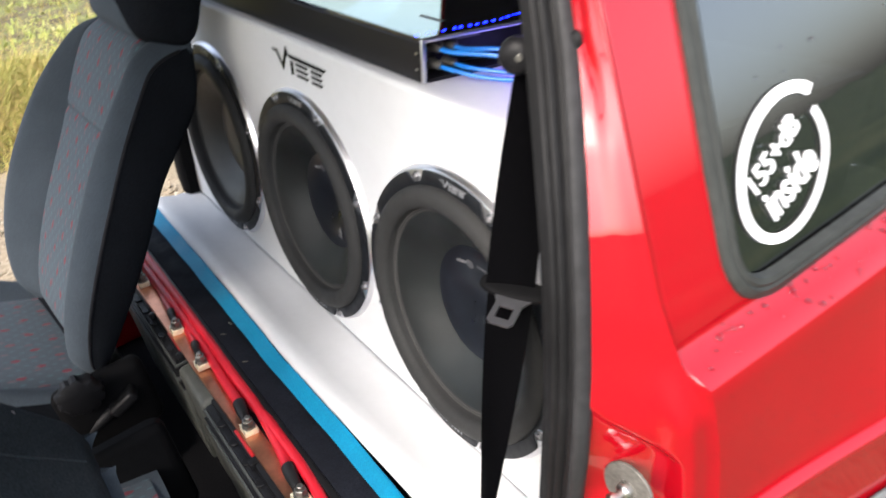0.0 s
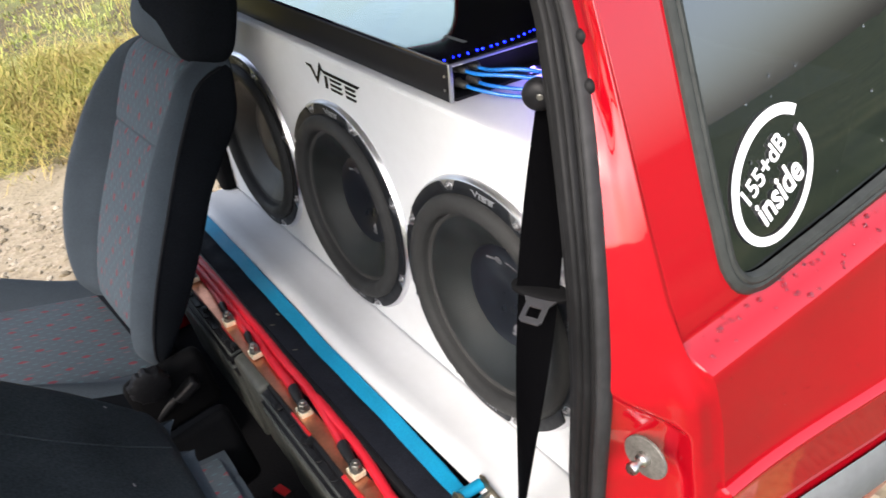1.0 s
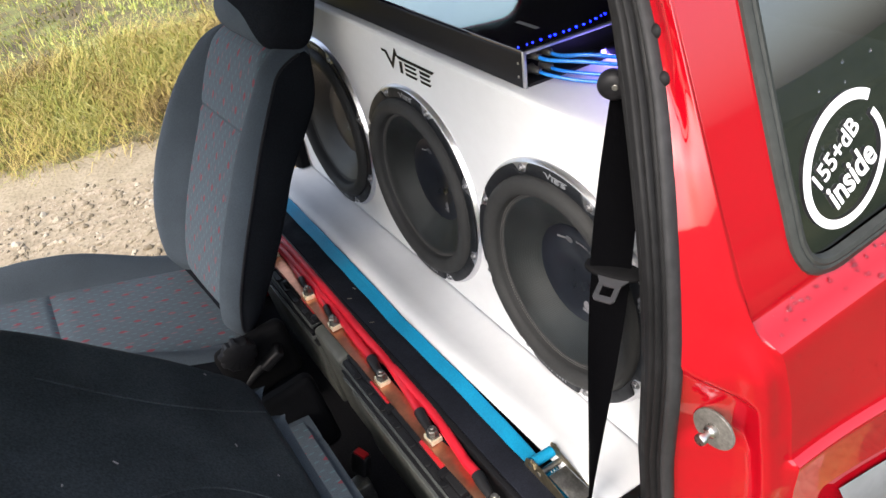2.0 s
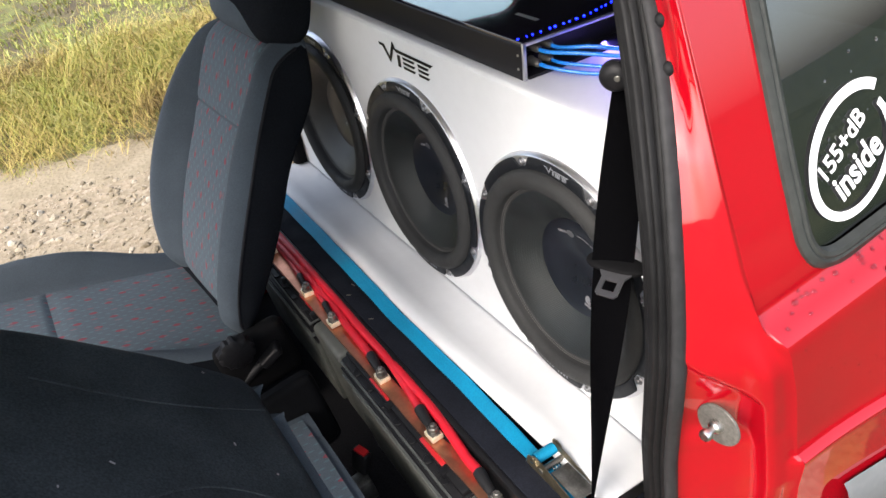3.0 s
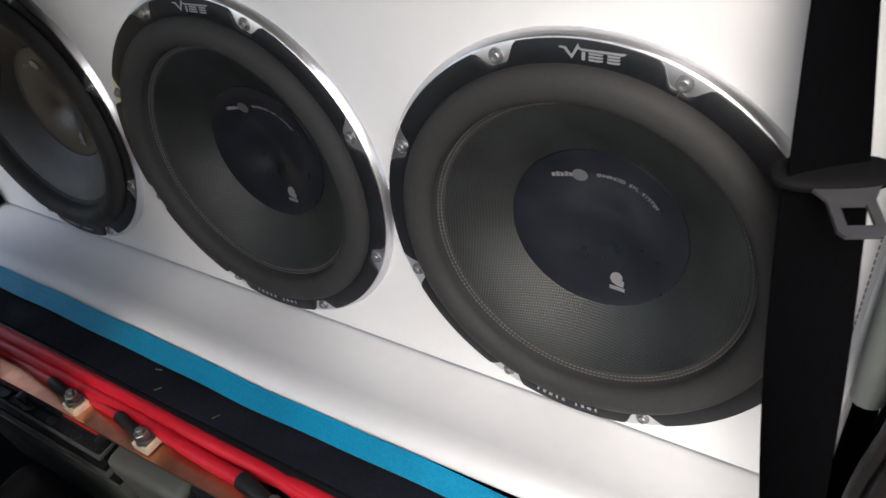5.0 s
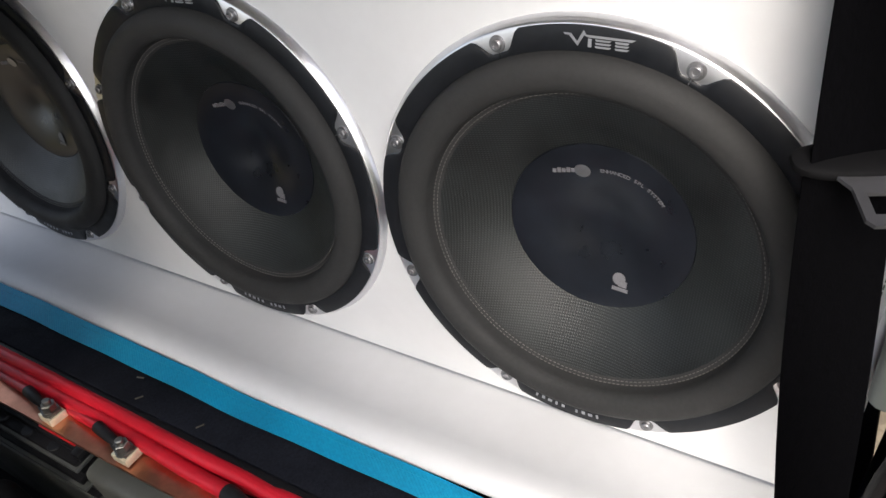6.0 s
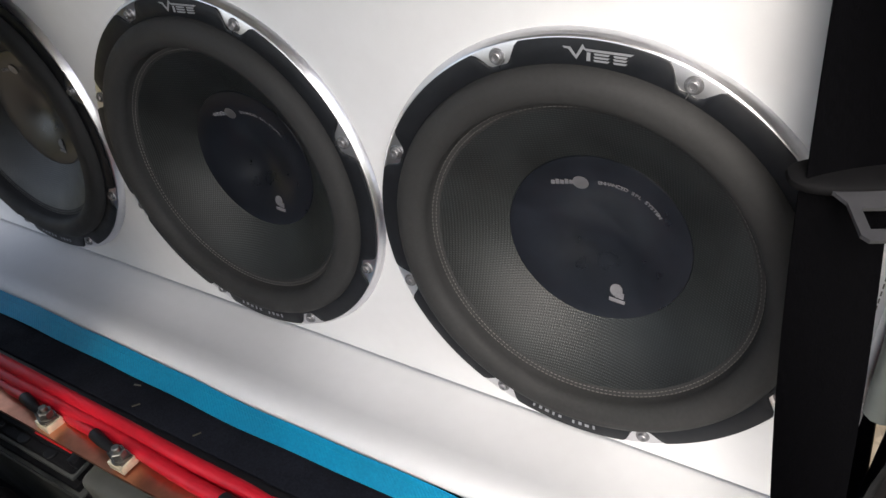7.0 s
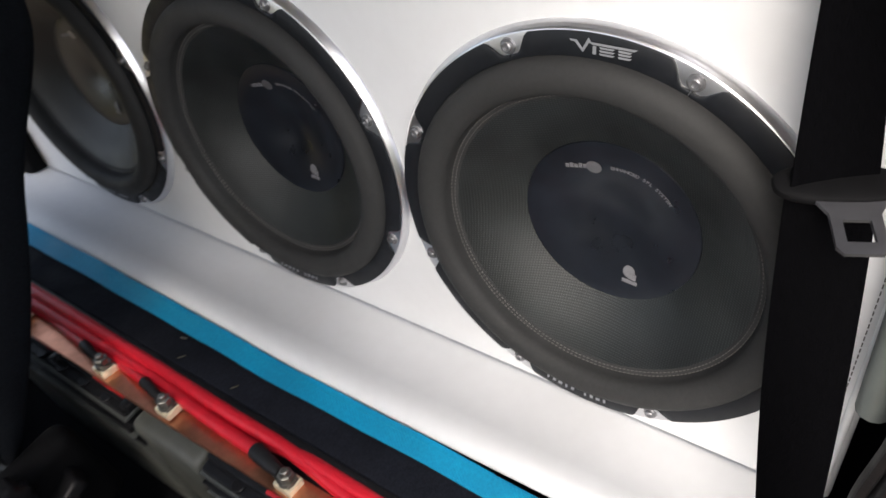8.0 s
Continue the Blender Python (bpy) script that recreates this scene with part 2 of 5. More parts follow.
def patterned_cloth():
    """Grey-green seat cloth, in metres along the cloth: staggered rows of red dashes with teal flecks between."""
    m = mat("patterned_cloth", (0.052, 0.066, 0.080), 0.9, grain=0.22, scale=800, bump=0.3, bump_scale=1500, sheen=0.02, spec=0.2)
    t, b = nodes_of(m)
    base = b.inputs["Base Color"].links[0].from_socket
    uv = t.nodes.new("ShaderNodeUVMap")
    sp = t.nodes.new("ShaderNodeSeparateXYZ")
    wob = t.nodes.new("ShaderNodeTexNoise")
    wob.inputs["Scale"].default_value = 90
    t.links.new(uv.outputs[0], wob.inputs["Vector"])
    add = t.nodes.new("ShaderNodeVectorMath")
    add.operation = "MULTIPLY_ADD"
    t.links.new(wob.outputs["Color"], add.inputs[0])
    add.inputs[1].default_value = (0.0012, 0.003, 0.0)
    t.links.new(uv.outputs[0], add.inputs[2])
    t.links.new(add.outputs[0], sp.inputs[0])
    across, along = sp.outputs["X"], sp.outputs["Y"]

    def dashes(la, lc, wa, wc, sa, sc):
        c = mathn(t, "ADD", mathn(t, "DIVIDE", across, lc), sc + 50)
        odd = mathn(t, "MULTIPLY", mathn(t, "MODULO", mathn(t, "FLOOR", c), 2.0), 0.5)
        a = mathn(t, "FRACT", mathn(t, "ADD", mathn(t, "ADD", mathn(t, "DIVIDE", along, la), odd), sa + 50))
        da = mathn(t, "DIVIDE", mathn(t, "ABSOLUTE", mathn(t, "SUBTRACT", a, 0.5)), wa)
        dc = mathn(t, "DIVIDE", mathn(t, "ABSOLUTE", mathn(t, "SUBTRACT", mathn(t, "FRACT", c), 0.5)), wc)
        return mathn(t, "LESS_THAN", mathn(t, "ADD", mathn(t, "MULTIPLY", da, da), dc), 1.0)

    for mask, colour, k in ((dashes(0.074, 0.0310, 0.13, 0.15, 0.0, 0.0), (0.150, 0.024, 0.036, 1), 0.85),
                            (dashes(0.030, 0.0118, 0.22, 0.16, 0.3, 0.4), (0.070, 0.155, 0.165, 1), 0.38),
                            (dashes(0.090, 0.0235, 0.10, 0.10, 0.1, 0.5), (0.17, 0.05, 0.06, 1), 0.4)):
        mx = t.nodes.new("ShaderNodeMix")
        mx.data_type = "RGBA"
        t.links.new(mathn(t, "MULTIPLY", mask, k), mx.inputs["Factor"])
        t.links.new(base, mx.inputs["A"])
        mx.inputs["B"].default_value = colour
        base = mx.outputs["Result"]
    t.links.new(base, b.inputs["Base Color"])
    return m


M_CLOTH = patterned_cloth()


def glass_material():
    m = bpy.data.materials.new("tinted_glass")
    m.use_nodes = True
    t, b = nodes_of(m)
    b.inputs["Base Color"].default_value = (0.04, 0.05, 0.048, 1)
    b.inputs["Roughness"].default_value = 0.02
    b.inputs["Transmission Weight"].default_value = 1.0
    b.inputs["IOR"].default_value = 2.4
    return m


M_GLASS = glass_material()
M_CLEAR = mat("green_glass", (0.70, 0.80, 0.78), 0.02)
nodes_of(M_CLEAR)[1].inputs["Transmission Weight"].default_value = 1.0


def led_material():
    m = bpy.data.materials.new("blue_led")
    m.use_nodes = True
    b = nodes_of(m)[1]
    b.inputs["Base Color"].default_value = (0.05, 0.08, 0.9, 1)
    b.inputs["Emission Color"].default_value = (0.001, 0.004, 1.0, 1)
    b.inputs["Emission Strength"].default_value = 45
    return m


M_LED = led_material()


def ground_material():
    """Gravel track beside a grassy verge and a rough green field; the border wanders."""
    m = bpy.data.materials.new("track_and_field")
    m.use_nodes = True
    t, b = nodes_of(m)
    b.inputs["Roughness"].default_value = 0.95
    b.inputs["Specular IOR Level"].default_value = 0.2
    tc = t.nodes.new("ShaderNodeTexCoord")
    src = tc.outputs["Object"]

    def nz(sc, det=5):
        n = t.nodes.new("ShaderNodeTexNoise")
        n.inputs["Scale"].default_value, n.inputs["Detail"].default_value = sc, det
        t.links.new(src, n.inputs["Vector"])
        return n.outputs["Fac"]

    def colours(fac, stops):
        r = t.nodes.new("ShaderNodeValToRGB")
        while len(r.color_ramp.elements) < len(stops):
            r.color_ramp.elements.new(0.5)
        for e, (p, c) in zip(r.color_ramp.elements, stops):
            e.position, e.color = p, (*c, 1)
        t.links.new(fac, r.inputs[0])
        return r.outputs[0]

    def mix(f, a, c):
        mx = t.nodes.new("ShaderNodeMix")
        mx.data_type = "RGBA"
        t.links.new(f, mx.inputs["Factor"]), t.links.new(a, mx.inputs["A"]), t.links.new(c, mx.inputs["B"])
        return mx.outputs["Result"]

    vor = t.nodes.new("ShaderNodeTexVoronoi")
    vor.inputs["Scale"].default_value = 45
    t.links.new(src, vor.inputs["Vector"])
    sand = colours(nz(3.0), [(0.3, (0.158, 0.129, 0.088)), (0.5, (0.208, 0.174, 0.122)), (0.7, (0.252, 0.214, 0.156))])
    pebble = colours(vor.outputs["Color"], [(0.1, (0.13, 0.105, 0.073)), (0.5, (0.225, 0.18, 0.125)), (0.9, (0.32, 0.272, 0.205))])
    green = colours(nz(4.0), [(0.30, (0.060, 0.048, 0.032)), (0.46, (0.095, 0.080, 0.045)), (0.58, (0.115, 0.12, 0.045)), (0.74, (0.17, 0.19, 0.06))])
    sp = t.nodes.new("ShaderNodeSeparateXYZ")
    t.links.new(src, sp.inputs[0])
    wander = mathn(t, "MULTIPLY", mathn(t, "SUBTRACT", nz(1.3), 0.5), 0.9)
    x = mathn(t, "ADD", sp.outputs["X"], wander)
    slant = mathn(t, "MULTIPLY", mathn(t, "MINIMUM", mathn(t, "MAXIMUM", sp.outputs["Y"], -5.0), 5.0), 0.5)
    across = mathn(t, "SUBTRACT", x, slant)
    inside = mathn(t, "MULTIPLY", mathn(t, "GREATER_THAN", across, -2.90), mathn(t, "LESS_THAN", x, 0.50))
    packed = mathn(t, "MULTIPLY", mathn(t, "LESS_THAN", across, -2.50), 0.75)
    earth = colours(nz(7.0), [(0.3, (0.170, 0.141, 0.095)), (0.55, (0.220, 0.187, 0.130)), (0.75, (0.262, 0.227, 0.168))])
    gravel = mix(packed, mix(colours(nz(14.0), [(0.35, (0.2, 0.2, 0.2)), (0.65, (0.9, 0.9, 0.9))]), sand, pebble), earth)
    pasture = colours(nz(0.6), [(0.35, (0.030, 0.042, 0.026)), (0.5, (0.045, 0.060, 0.034)), (0.65, (0.070, 0.080, 0.045))])
    near_side = mathn(t, "GREATER_THAN", x, 0.60)
    t.links.new(mix(near_side, mix(inside, green, gravel), pasture), b.inputs["Base Color"])
    bp = t.nodes.new("ShaderNodeBump")
    bp.inputs["Strength"].default_value, bp.inputs["Distance"].default_value = 0.4, 0.010
    t.links.new(mathn(t, "ADD", vor.outputs["Distance"], nz(40.0)), bp.inputs["Height"])
    t.links.new(bp.outputs[0], b.inputs["Normal"])
    return m


M_GROUND = ground_material()


def by_island(name, stops, rough=0.8, patch=0.0):
    m = bpy.data.materials.new(name)
    m.use_nodes = True
    t, b = nodes_of(m)
    g = t.nodes.new("ShaderNodeNewGeometry")
    r = t.nodes.new("ShaderNodeValToRGB")
    while len(r.color_ramp.elements) < len(stops):
        r.color_ramp.elements.new(0.5)
    for e, (p, c) in zip(r.color_ramp.elements, stops):
        e.position, e.color = p, (*c, 1)
    fac = g.outputs["Random Per Island"]
    if patch:
        tc = t.nodes.new("ShaderNodeTexCoord")
        n = t.nodes.new("ShaderNodeTexNoise")
        n.inputs["Scale"].default_value, n.inputs["Detail"].default_value = 2.6, 5
        t.links.new(tc.outputs["Object"], n.inputs["Vector"])
        wide = mathn(t, "MULTIPLY", mathn(t, "SUBTRACT", n.outputs["Fac"], 0.5), 2.6 * patch)
        fac = mathn(t, "ADD", mathn(t, "ADD", mathn(t, "MULTIPLY", fac, 1 - patch), 0.5 * patch), wide)
    t.links.new(fac, r.inputs[0])
    t.links.new(r.outputs[0], b.inputs["Base Color"])
    b.inputs["Roughness"].default_value = rough
    b.inputs["Specular IOR Level"].default_value = 0.25
    return m


M_DRYGRASS = by_island("dry_grass", [(0.0, (0.060, 0.040, 0.018)), (0.25, (0.19, 0.135, 0.048)), (0.45, (0.37, 0.285, 0.100)), (0.6, (0.32, 0.285, 0.072)), (0.78, (0.18, 0.205, 0.040)), (1.0, (0.58, 0.50, 0.25))], patch=0.55)
M_GREENGRASS = by_island("green_grass", [(0.0, (0.10, 0.085, 0.042)), (0.3, (0.18, 0.19, 0.055)), (0.55, (0.26, 0.30, 0.075)), (0.8, (0.36, 0.38, 0.12)), (1.0, (0.42, 0.37, 0.20))], patch=0.6)
M_STONE = by_island("gravel_stones", [(0.0, (0.14, 0.115, 0.080)), (0.5, (0.205, 0.172, 0.12)), (0.8, (0.245, 0.210, 0.155)), (1.0, (0.33, 0.30, 0.245))])


# ---- mesh helpers ----
def thing(name, m=None, label="", category="", group="", kind=""):
    ob = new(name)
    ob.empty_display_size = 0.05
    if m is not None:
        ob.matrix_world = m
    return tagged(ob, label, category, group, kind)


def link(name, bm, material, parent=None, label="", smooth=True):
    me = bpy.data.meshes.new(name)
    bmesh.ops.recalc_face_normals(bm, faces=bm.faces[:])
    bm.to_mesh(me)
    bm.free()
    me.materials.append(material)
    if smooth:
        me.shade_smooth()
        me.set_sharp_from_angle(angle=radians(38))
    ob = new(name, me)
    if parent is not None:
        ob.parent = parent
    return tagged(ob, label)


def part(name, bm, material, parent, label="", smooth=True):
    return link(name, bm, material, parent, label, smooth)


def block(x0, x1, y0, y1, z0, z1, bevel=0.0, seg=2, m=None):
    bm = bmesh.new()
    bmesh.ops.create_cube(bm, size=1, matrix=Matrix.LocRotScale(((x0 + x1) / 2, (y0 + y1) / 2, (z0 + z1) / 2), None, (abs(x1 - x0), abs(y1 - y0), abs(z1 - z0))))
    if bevel:
        bmesh.ops.bevel(bm, geom=bm.edges[:] + bm.verts[:], offset=bevel, segments=seg, affect="EDGES", profile=0.5)
    if m is not None:
        bmesh.ops.transform(bm, matrix=m, verts=bm.verts[:])
    return bm


def grid(f, nu, nv, closed_u=False, closed_v=False, bm=None):
    """A sheet of points f(i / nu, j / nv)."""
    bm = bm or bmesh.new()
    cu, cv = nu + (not closed_u), nv + (not closed_v)
    vs = [[bm.verts.new(f(i / nu, j / nv)) for j in range(cv)] for i in range(cu)]
    for i in range(nu):
        for j in range(nv):
            a, b2 = (i + 1) % cu, (j + 1) % cv
            try:
                bm.faces.new((vs[i][j], vs[a][j], vs[a][b2], vs[i][b2]))
            except ValueError:
                pass
    return bm


def lathe(profile, seg=96, a0=0.0, a1=360.0, close=False):
    """Turns (radius, depth) points round the y axis; depth is y."""
    full = abs(a1 - a0) >= 359.9
    pts = list(profile)
    n = len(pts)

    def f(u, v):
        a = radians(a0 + (a1 - a0) * u)
        r, d = pts[min(n - 1, round(v * (n if close else n - 1))) % n]
        return (r * math.cos(a), d, r * math.sin(a))

    bm = grid(f, seg, n if close else n - 1, closed_u=full, closed_v=close)
    bmesh.ops.remove_doubles(bm, verts=bm.verts[:], dist=1e-6)
    if not full and close:
        bmesh.ops.holes_fill(bm, edges=[e for e in bm.edges if e.is_boundary])
    return bm


def smooth_path(pts, n=10):
    """Catmull-Rom through the points."""
    p = [Vector(q) for q in pts]
    p = [2 * p[0] - p[1]] + p + [2 * p[-1] - p[-2]]
    out = []
    for i in range(1, len(p) - 2):
        for k in range(n):
            t = k / n
            a, b2, c, d = p[i - 1], p[i], p[i + 1], p[i + 2]
            out.append(0.5 * ((2 * b2) + (c - a) * t + (2 * a - 5 * b2 + 4 * c - d) * t * t + (3 * b2 - a - 3 * c + d) * t ** 3))
    out.append(p[-2].copy())
    return out


def tube(pts, r, seg=10, n=8, caps=True, closed=False, smooth=True):
    path = smooth_path(pts, n) if smooth else [Vector(q) for q in pts]
    bm = bmesh.new()
    rings, up = [], None
    for i, q in enumerate(path):
        d = (path[min(i + 1, len(path) - 1)] - path[max(i - 1, 0)]).normalized()
        up = (Vector((0, 0, 1)) if abs(d.z) < 0.9 else Vector((0, 1, 0))) if up is None else up
        side = d.cross(up).normalized()
        up = side.cross(d).normalized()
        rad = r(i / max(1, len(path) - 1)) if callable(r) else r
        rings.append([bm.verts.new(q + rad * (math.cos(2 * math.pi * k / seg) * side + math.sin(2 * math.pi * k / seg) * up)) for k in range(seg)])
    for a, b2 in zip(rings, rings[1:]):
        for k in range(seg):
            bm.faces.new((a[k], a[(k + 1) % seg], b2[(k + 1) % seg], b2[k]))
    if caps:
        bm.faces.new(rings[0]), bm.faces.new(rings[-1])
    return bm


def ribbon(rows, thick):
    """rows: (centre, width vector). A band with thickness along its way."""
    bm = bmesh.new()
    loops = []
    c = [Vector(r[0]) for r in rows]
    for i, (q, w) in enumerate(rows):
        q, w = Vector(q), Vector(w)
        d = (c[min(i + 1, len(c) - 1)] - c[max(i - 1, 0)]).normalized()
        nrm = d.cross(w).normalized() * thick / 2
        loops.append([bm.verts.new(q + s * w / 2 + k * nrm) for s, k in ((-1, -0.5), (-0.97, -1), (0.97, -1), (1, -0.5), (1, 0.5), (0.97, 1), (-0.97, 1), (-1, 0.5))])
    n = 8
    for a, b2 in zip(loops, loops[1:]):
        for k in range(n):
            bm.faces.new((a[k], a[(k + 1) % n], b2[(k + 1) % n], b2[k]))
    bm.faces.new(loops[0]), bm.faces.new(loops[-1])
    return bm


def slab(poly, thick, m=None):
    """A flat plate: its outline in (x, z), facing -y, that thick."""
    bm = bmesh.new()
    f = bm.faces.new([bm.verts.new((x, 0, z)) for x, z in poly])
    ext = bmesh.ops.extrude_face_region(bm, geom=[f])
    bmesh.ops.translate(bm, verts=[g for g in ext["geom"] if isinstance(g, bmesh.types.BMVert)], vec=(0, -thick, 0))
    if m is not None:
        bmesh.ops.transform(bm, matrix=m, verts=bm.verts[:])
    return bm


def disc(r, depth, seg=24, m=None, bevel=0.0):
    pr = [(0.0, -depth), (r - bevel, -depth), (r, -depth + bevel), (r, 0.0)] if bevel else [(0.0, -depth), (r, -depth), (r, 0.0)]
    bm = lathe(pr, seg)
    if m is not None:
        bmesh.ops.transform(bm, matrix=m, verts=bm.verts[:])
    return bm


def join(*bms):
    out = bmesh.new()
    for b2 in bms:
        me = bpy.data.meshes.new("tmp")
        b2.to_mesh(me)
        b2.free()
        out.from_mesh(me)
        bpy.data.meshes.remove(me)
    return out


def lettering(name, body, size, material, parent, m, thick=0.0004, bold=0.0, label=""):
    cu = bpy.data.curves.new("tmp_text", "FONT")
    cu.body, cu.size, cu.extrude, cu.offset = body, size, thick, bold
    cu.align_x, cu.align_y = "CENTER", "CENTER"
    tmp = bpy.data.objects.new("tmp_text", cu)
    scene.collection.objects.link(tmp)
    me = bpy.data.meshes.new_from_object(tmp.evaluated_get(bpy.context.evaluated_depsgraph_get()))
    bpy.data.objects.remove(tmp)
    bpy.data.curves.remove(cu)
    me.name = name
    me.materials.clear()
    me.materials.append(material)
    ob = new(name, me)
    ob.parent = parent
    ob.matrix_local = m
    return tagged(ob, label)


def interp(table, z):
    """Linear between rows (z, values...)."""
    rows = sorted(table)
    if z <= rows[0][0]:
        return rows[0][1:]
    for a, b2 in zip(rows, rows[1:]):
        if z <= b2[0]:
            k = (z - a[0]) / (b2[0] - a[0])
            return tuple(p + (q - p) * k for p, q in zip(a[1:], b2[1:]))
    return rows[-1][1:]


# ---- ground, verge and field ----
def track_x(q, y):
    """The track runs off at a slant past the car: x at a distance q across it."""
    return q + 0.5 * max(-5.0, min(5.0, y))


def ground_height(x, y):
    q = x - track_x(0.0, y)
    bank = 0.16 * math.exp(-((q + 3.75) / 0.55) ** 2) + 0.05 * max(0.0, min(1.0, (-q - 2.7) / 1.0))
    far = math.hypot(x, y)
    hill = 0.0
    if x > 25:
        k = min(1.0, (x - 25) / 160)
        hill = 15 * k * k * (3 - 2 * k) * (0.75 + 0.25 * math.sin(y / 70 + 0.6)) * (0.75 + 0.25 * math.tanh(-(y - 40) / 90))
    rough = 0.012 * noise.noise(Vector((x * 2.1, y * 2.1, 0))) + (0.05 * noise.noise(Vector((x * 0.5, y * 0.5, 3))) if abs(x) > 4.5 else 0)
    return bank + hill + rough + (0.3 * noise.noise(Vector((x / 30, y / 30, 7))) if far > 20 else 0)


def spread(n, reach, fine):
    out = []
    for i in range(-n, n + 1):
        t = i / n
        out.append(math.copysign(fine * abs(t) * n * 0.25 + (reach - fine * n * 0.25) * abs(t) ** 5, t))
    return out


def build_ground():
    xs, ys = spread(70, 900, 0.25), spread(60, 900, 0.25)
    bm = grid(lambda u, v: (xs[round(u * 140)], ys[round(v * 120)], ground_height(xs[round(u * 140)], ys[round(v * 120)])), 140, 120)
    ob = link("ground", bm, M_GROUND)
    tagged(ob, "pale gravel track with a rough green field beyond", "ground", kind="structure")


build_ground()


def blades(name, material, n, xr, yr, hr, wr, label, clump, lean, rng, spread_by=0.07, flop=0.15):
    """Tufts of bent blades, each of three pieces."""
    verts, faces = [], []
    centres = [(rng.uniform(*xr), rng.uniform(*yr)) for _ in range(max(1, n // clump))]
    for cx, cy in centres:
        vigour = rng.uniform(0.35, 1.0) * (0.6 + 0.8 * (0.5 + 0.5 * noise.noise(Vector((cx * 2.2, cy * 2.2, 5)))))
        drift = 4.0 * noise.noise(Vector((cx * 1.1, cy * 1.1, 9))) + rng.gauss(0, 0.7)
        for _ in range(clump):
            y = cy + rng.gauss(0, spread_by)
            x = track_x(cx + rng.gauss(0, spread_by), y)
            h, w = rng.uniform(*hr) * vigour, rng.uniform(*wr)
            a = rng.gauss(drift, 0.9)
            b2 = min(2.1, abs(rng.gauss(lean, 0.45)))
            z = ground_height(x, y) - 0.008
            b = len(verts)
            px, pz, ang = 0.0, 0.0, flop * b2 * rng.uniform(0.4, 1.3)
            for k, ww in enumerate((1.0, 0.9, 0.65)):
                sx, sy = -math.sin(a) * w * ww / 2, math.cos(a) * w * ww / 2
                qx, qy = x + math.cos(a) * px, y + math.sin(a) * px
                verts += [(qx - sx, qy - sy, z + pz), (qx + sx, qy + sy, z + pz)]
                px += math.sin(ang) * h / 3
                pz += math.cos(ang) * h / 3
                ang += (0.66 - 0.35 * flop) * b2
            a += rng.gauss(0, 0.25)
            verts.append((x + math.cos(a) * px, y + math.sin(a) * px, z + max(0.004, pz)))
            faces += [(b, b + 1, b + 3, b + 2), (b + 2, b + 3, b + 5, b + 4), (b + 4, b + 5, b + 6)]
    me = bpy.data.meshes.new(name)
    me.from_pydata(verts, [], faces)
    me.materials.append(material)
    ob = new(name, me)
    tagged(ob, label, "grass", kind="stuff")


RNG = random.Random(4)
blades("verge_grass", M_DRYGRASS, 64000, (-4.3, -2.98), (-3.2, 2.6), (0.14, 0.44), (0.0025, 0.0055), "long tangled straw-coloured grass along the gravel track", 26, 1.75, RNG, 0.08, 0.5)
blades("verge_green_grass", M_GREENGRASS, 9000, (-4.3, -2.95), (-3.2, 2.6), (0.06, 0.24), (0.003, 0.006), "green blades among the dry grass", 20, 1.3, RNG, 0.07, 0.35)
blades("track_edge_grass", M_GREENGRASS, 3500, (-3.15, -2.80), (-3.2, 2.6), (0.02, 0.07), (0.003, 0.005), "short green grass at the edge of the gravel", 14, 1.0, RNG, 0.05)
blades("field_grass", M_GREENGRASS, 30000, (-11.9, -4.2), (-3.5, 4.5), (0.02, 0.10), (0.006, 0.018), "rough yellow-green field grass and weeds", 26, 1.0, RNG, 0.12)
blades("field_straw", M_DRYGRASS, 9000, (-11.4, -4.2), (-3.5, 4.5), (0.05, 0.22), (0.003, 0.007), "straw lying in the rough field", 6, 1.3, RNG, 0.10)
blades("weed_stalks", M_DRYGRASS, 150, (-7.4, -4.2), (-2.0, 3.0), (0.5, 0.9), (0.003, 0.006), "tall dry weed stalks in the field", 3, 0.5, RNG)


for y0, y1 in ((-10.0, -3.2), (2.6, 10.0)):
    blades("verge_grass", M_DRYGRASS, 16000, (-4.3, -2.98), (y0, y1), (0.10, 0.36), (0.004, 0.008), "long tangled straw-coloured grass along the gravel track", 16, 1.15, RNG)
    blades("field_grass", M_GREENGRASS, 9000, (-11.9, -4.2), (y0, y1), (0.03, 0.12), (0.010, 0.024), "rough yellow-green field grass and weeds", 26, 1.0, RNG, 0.12)


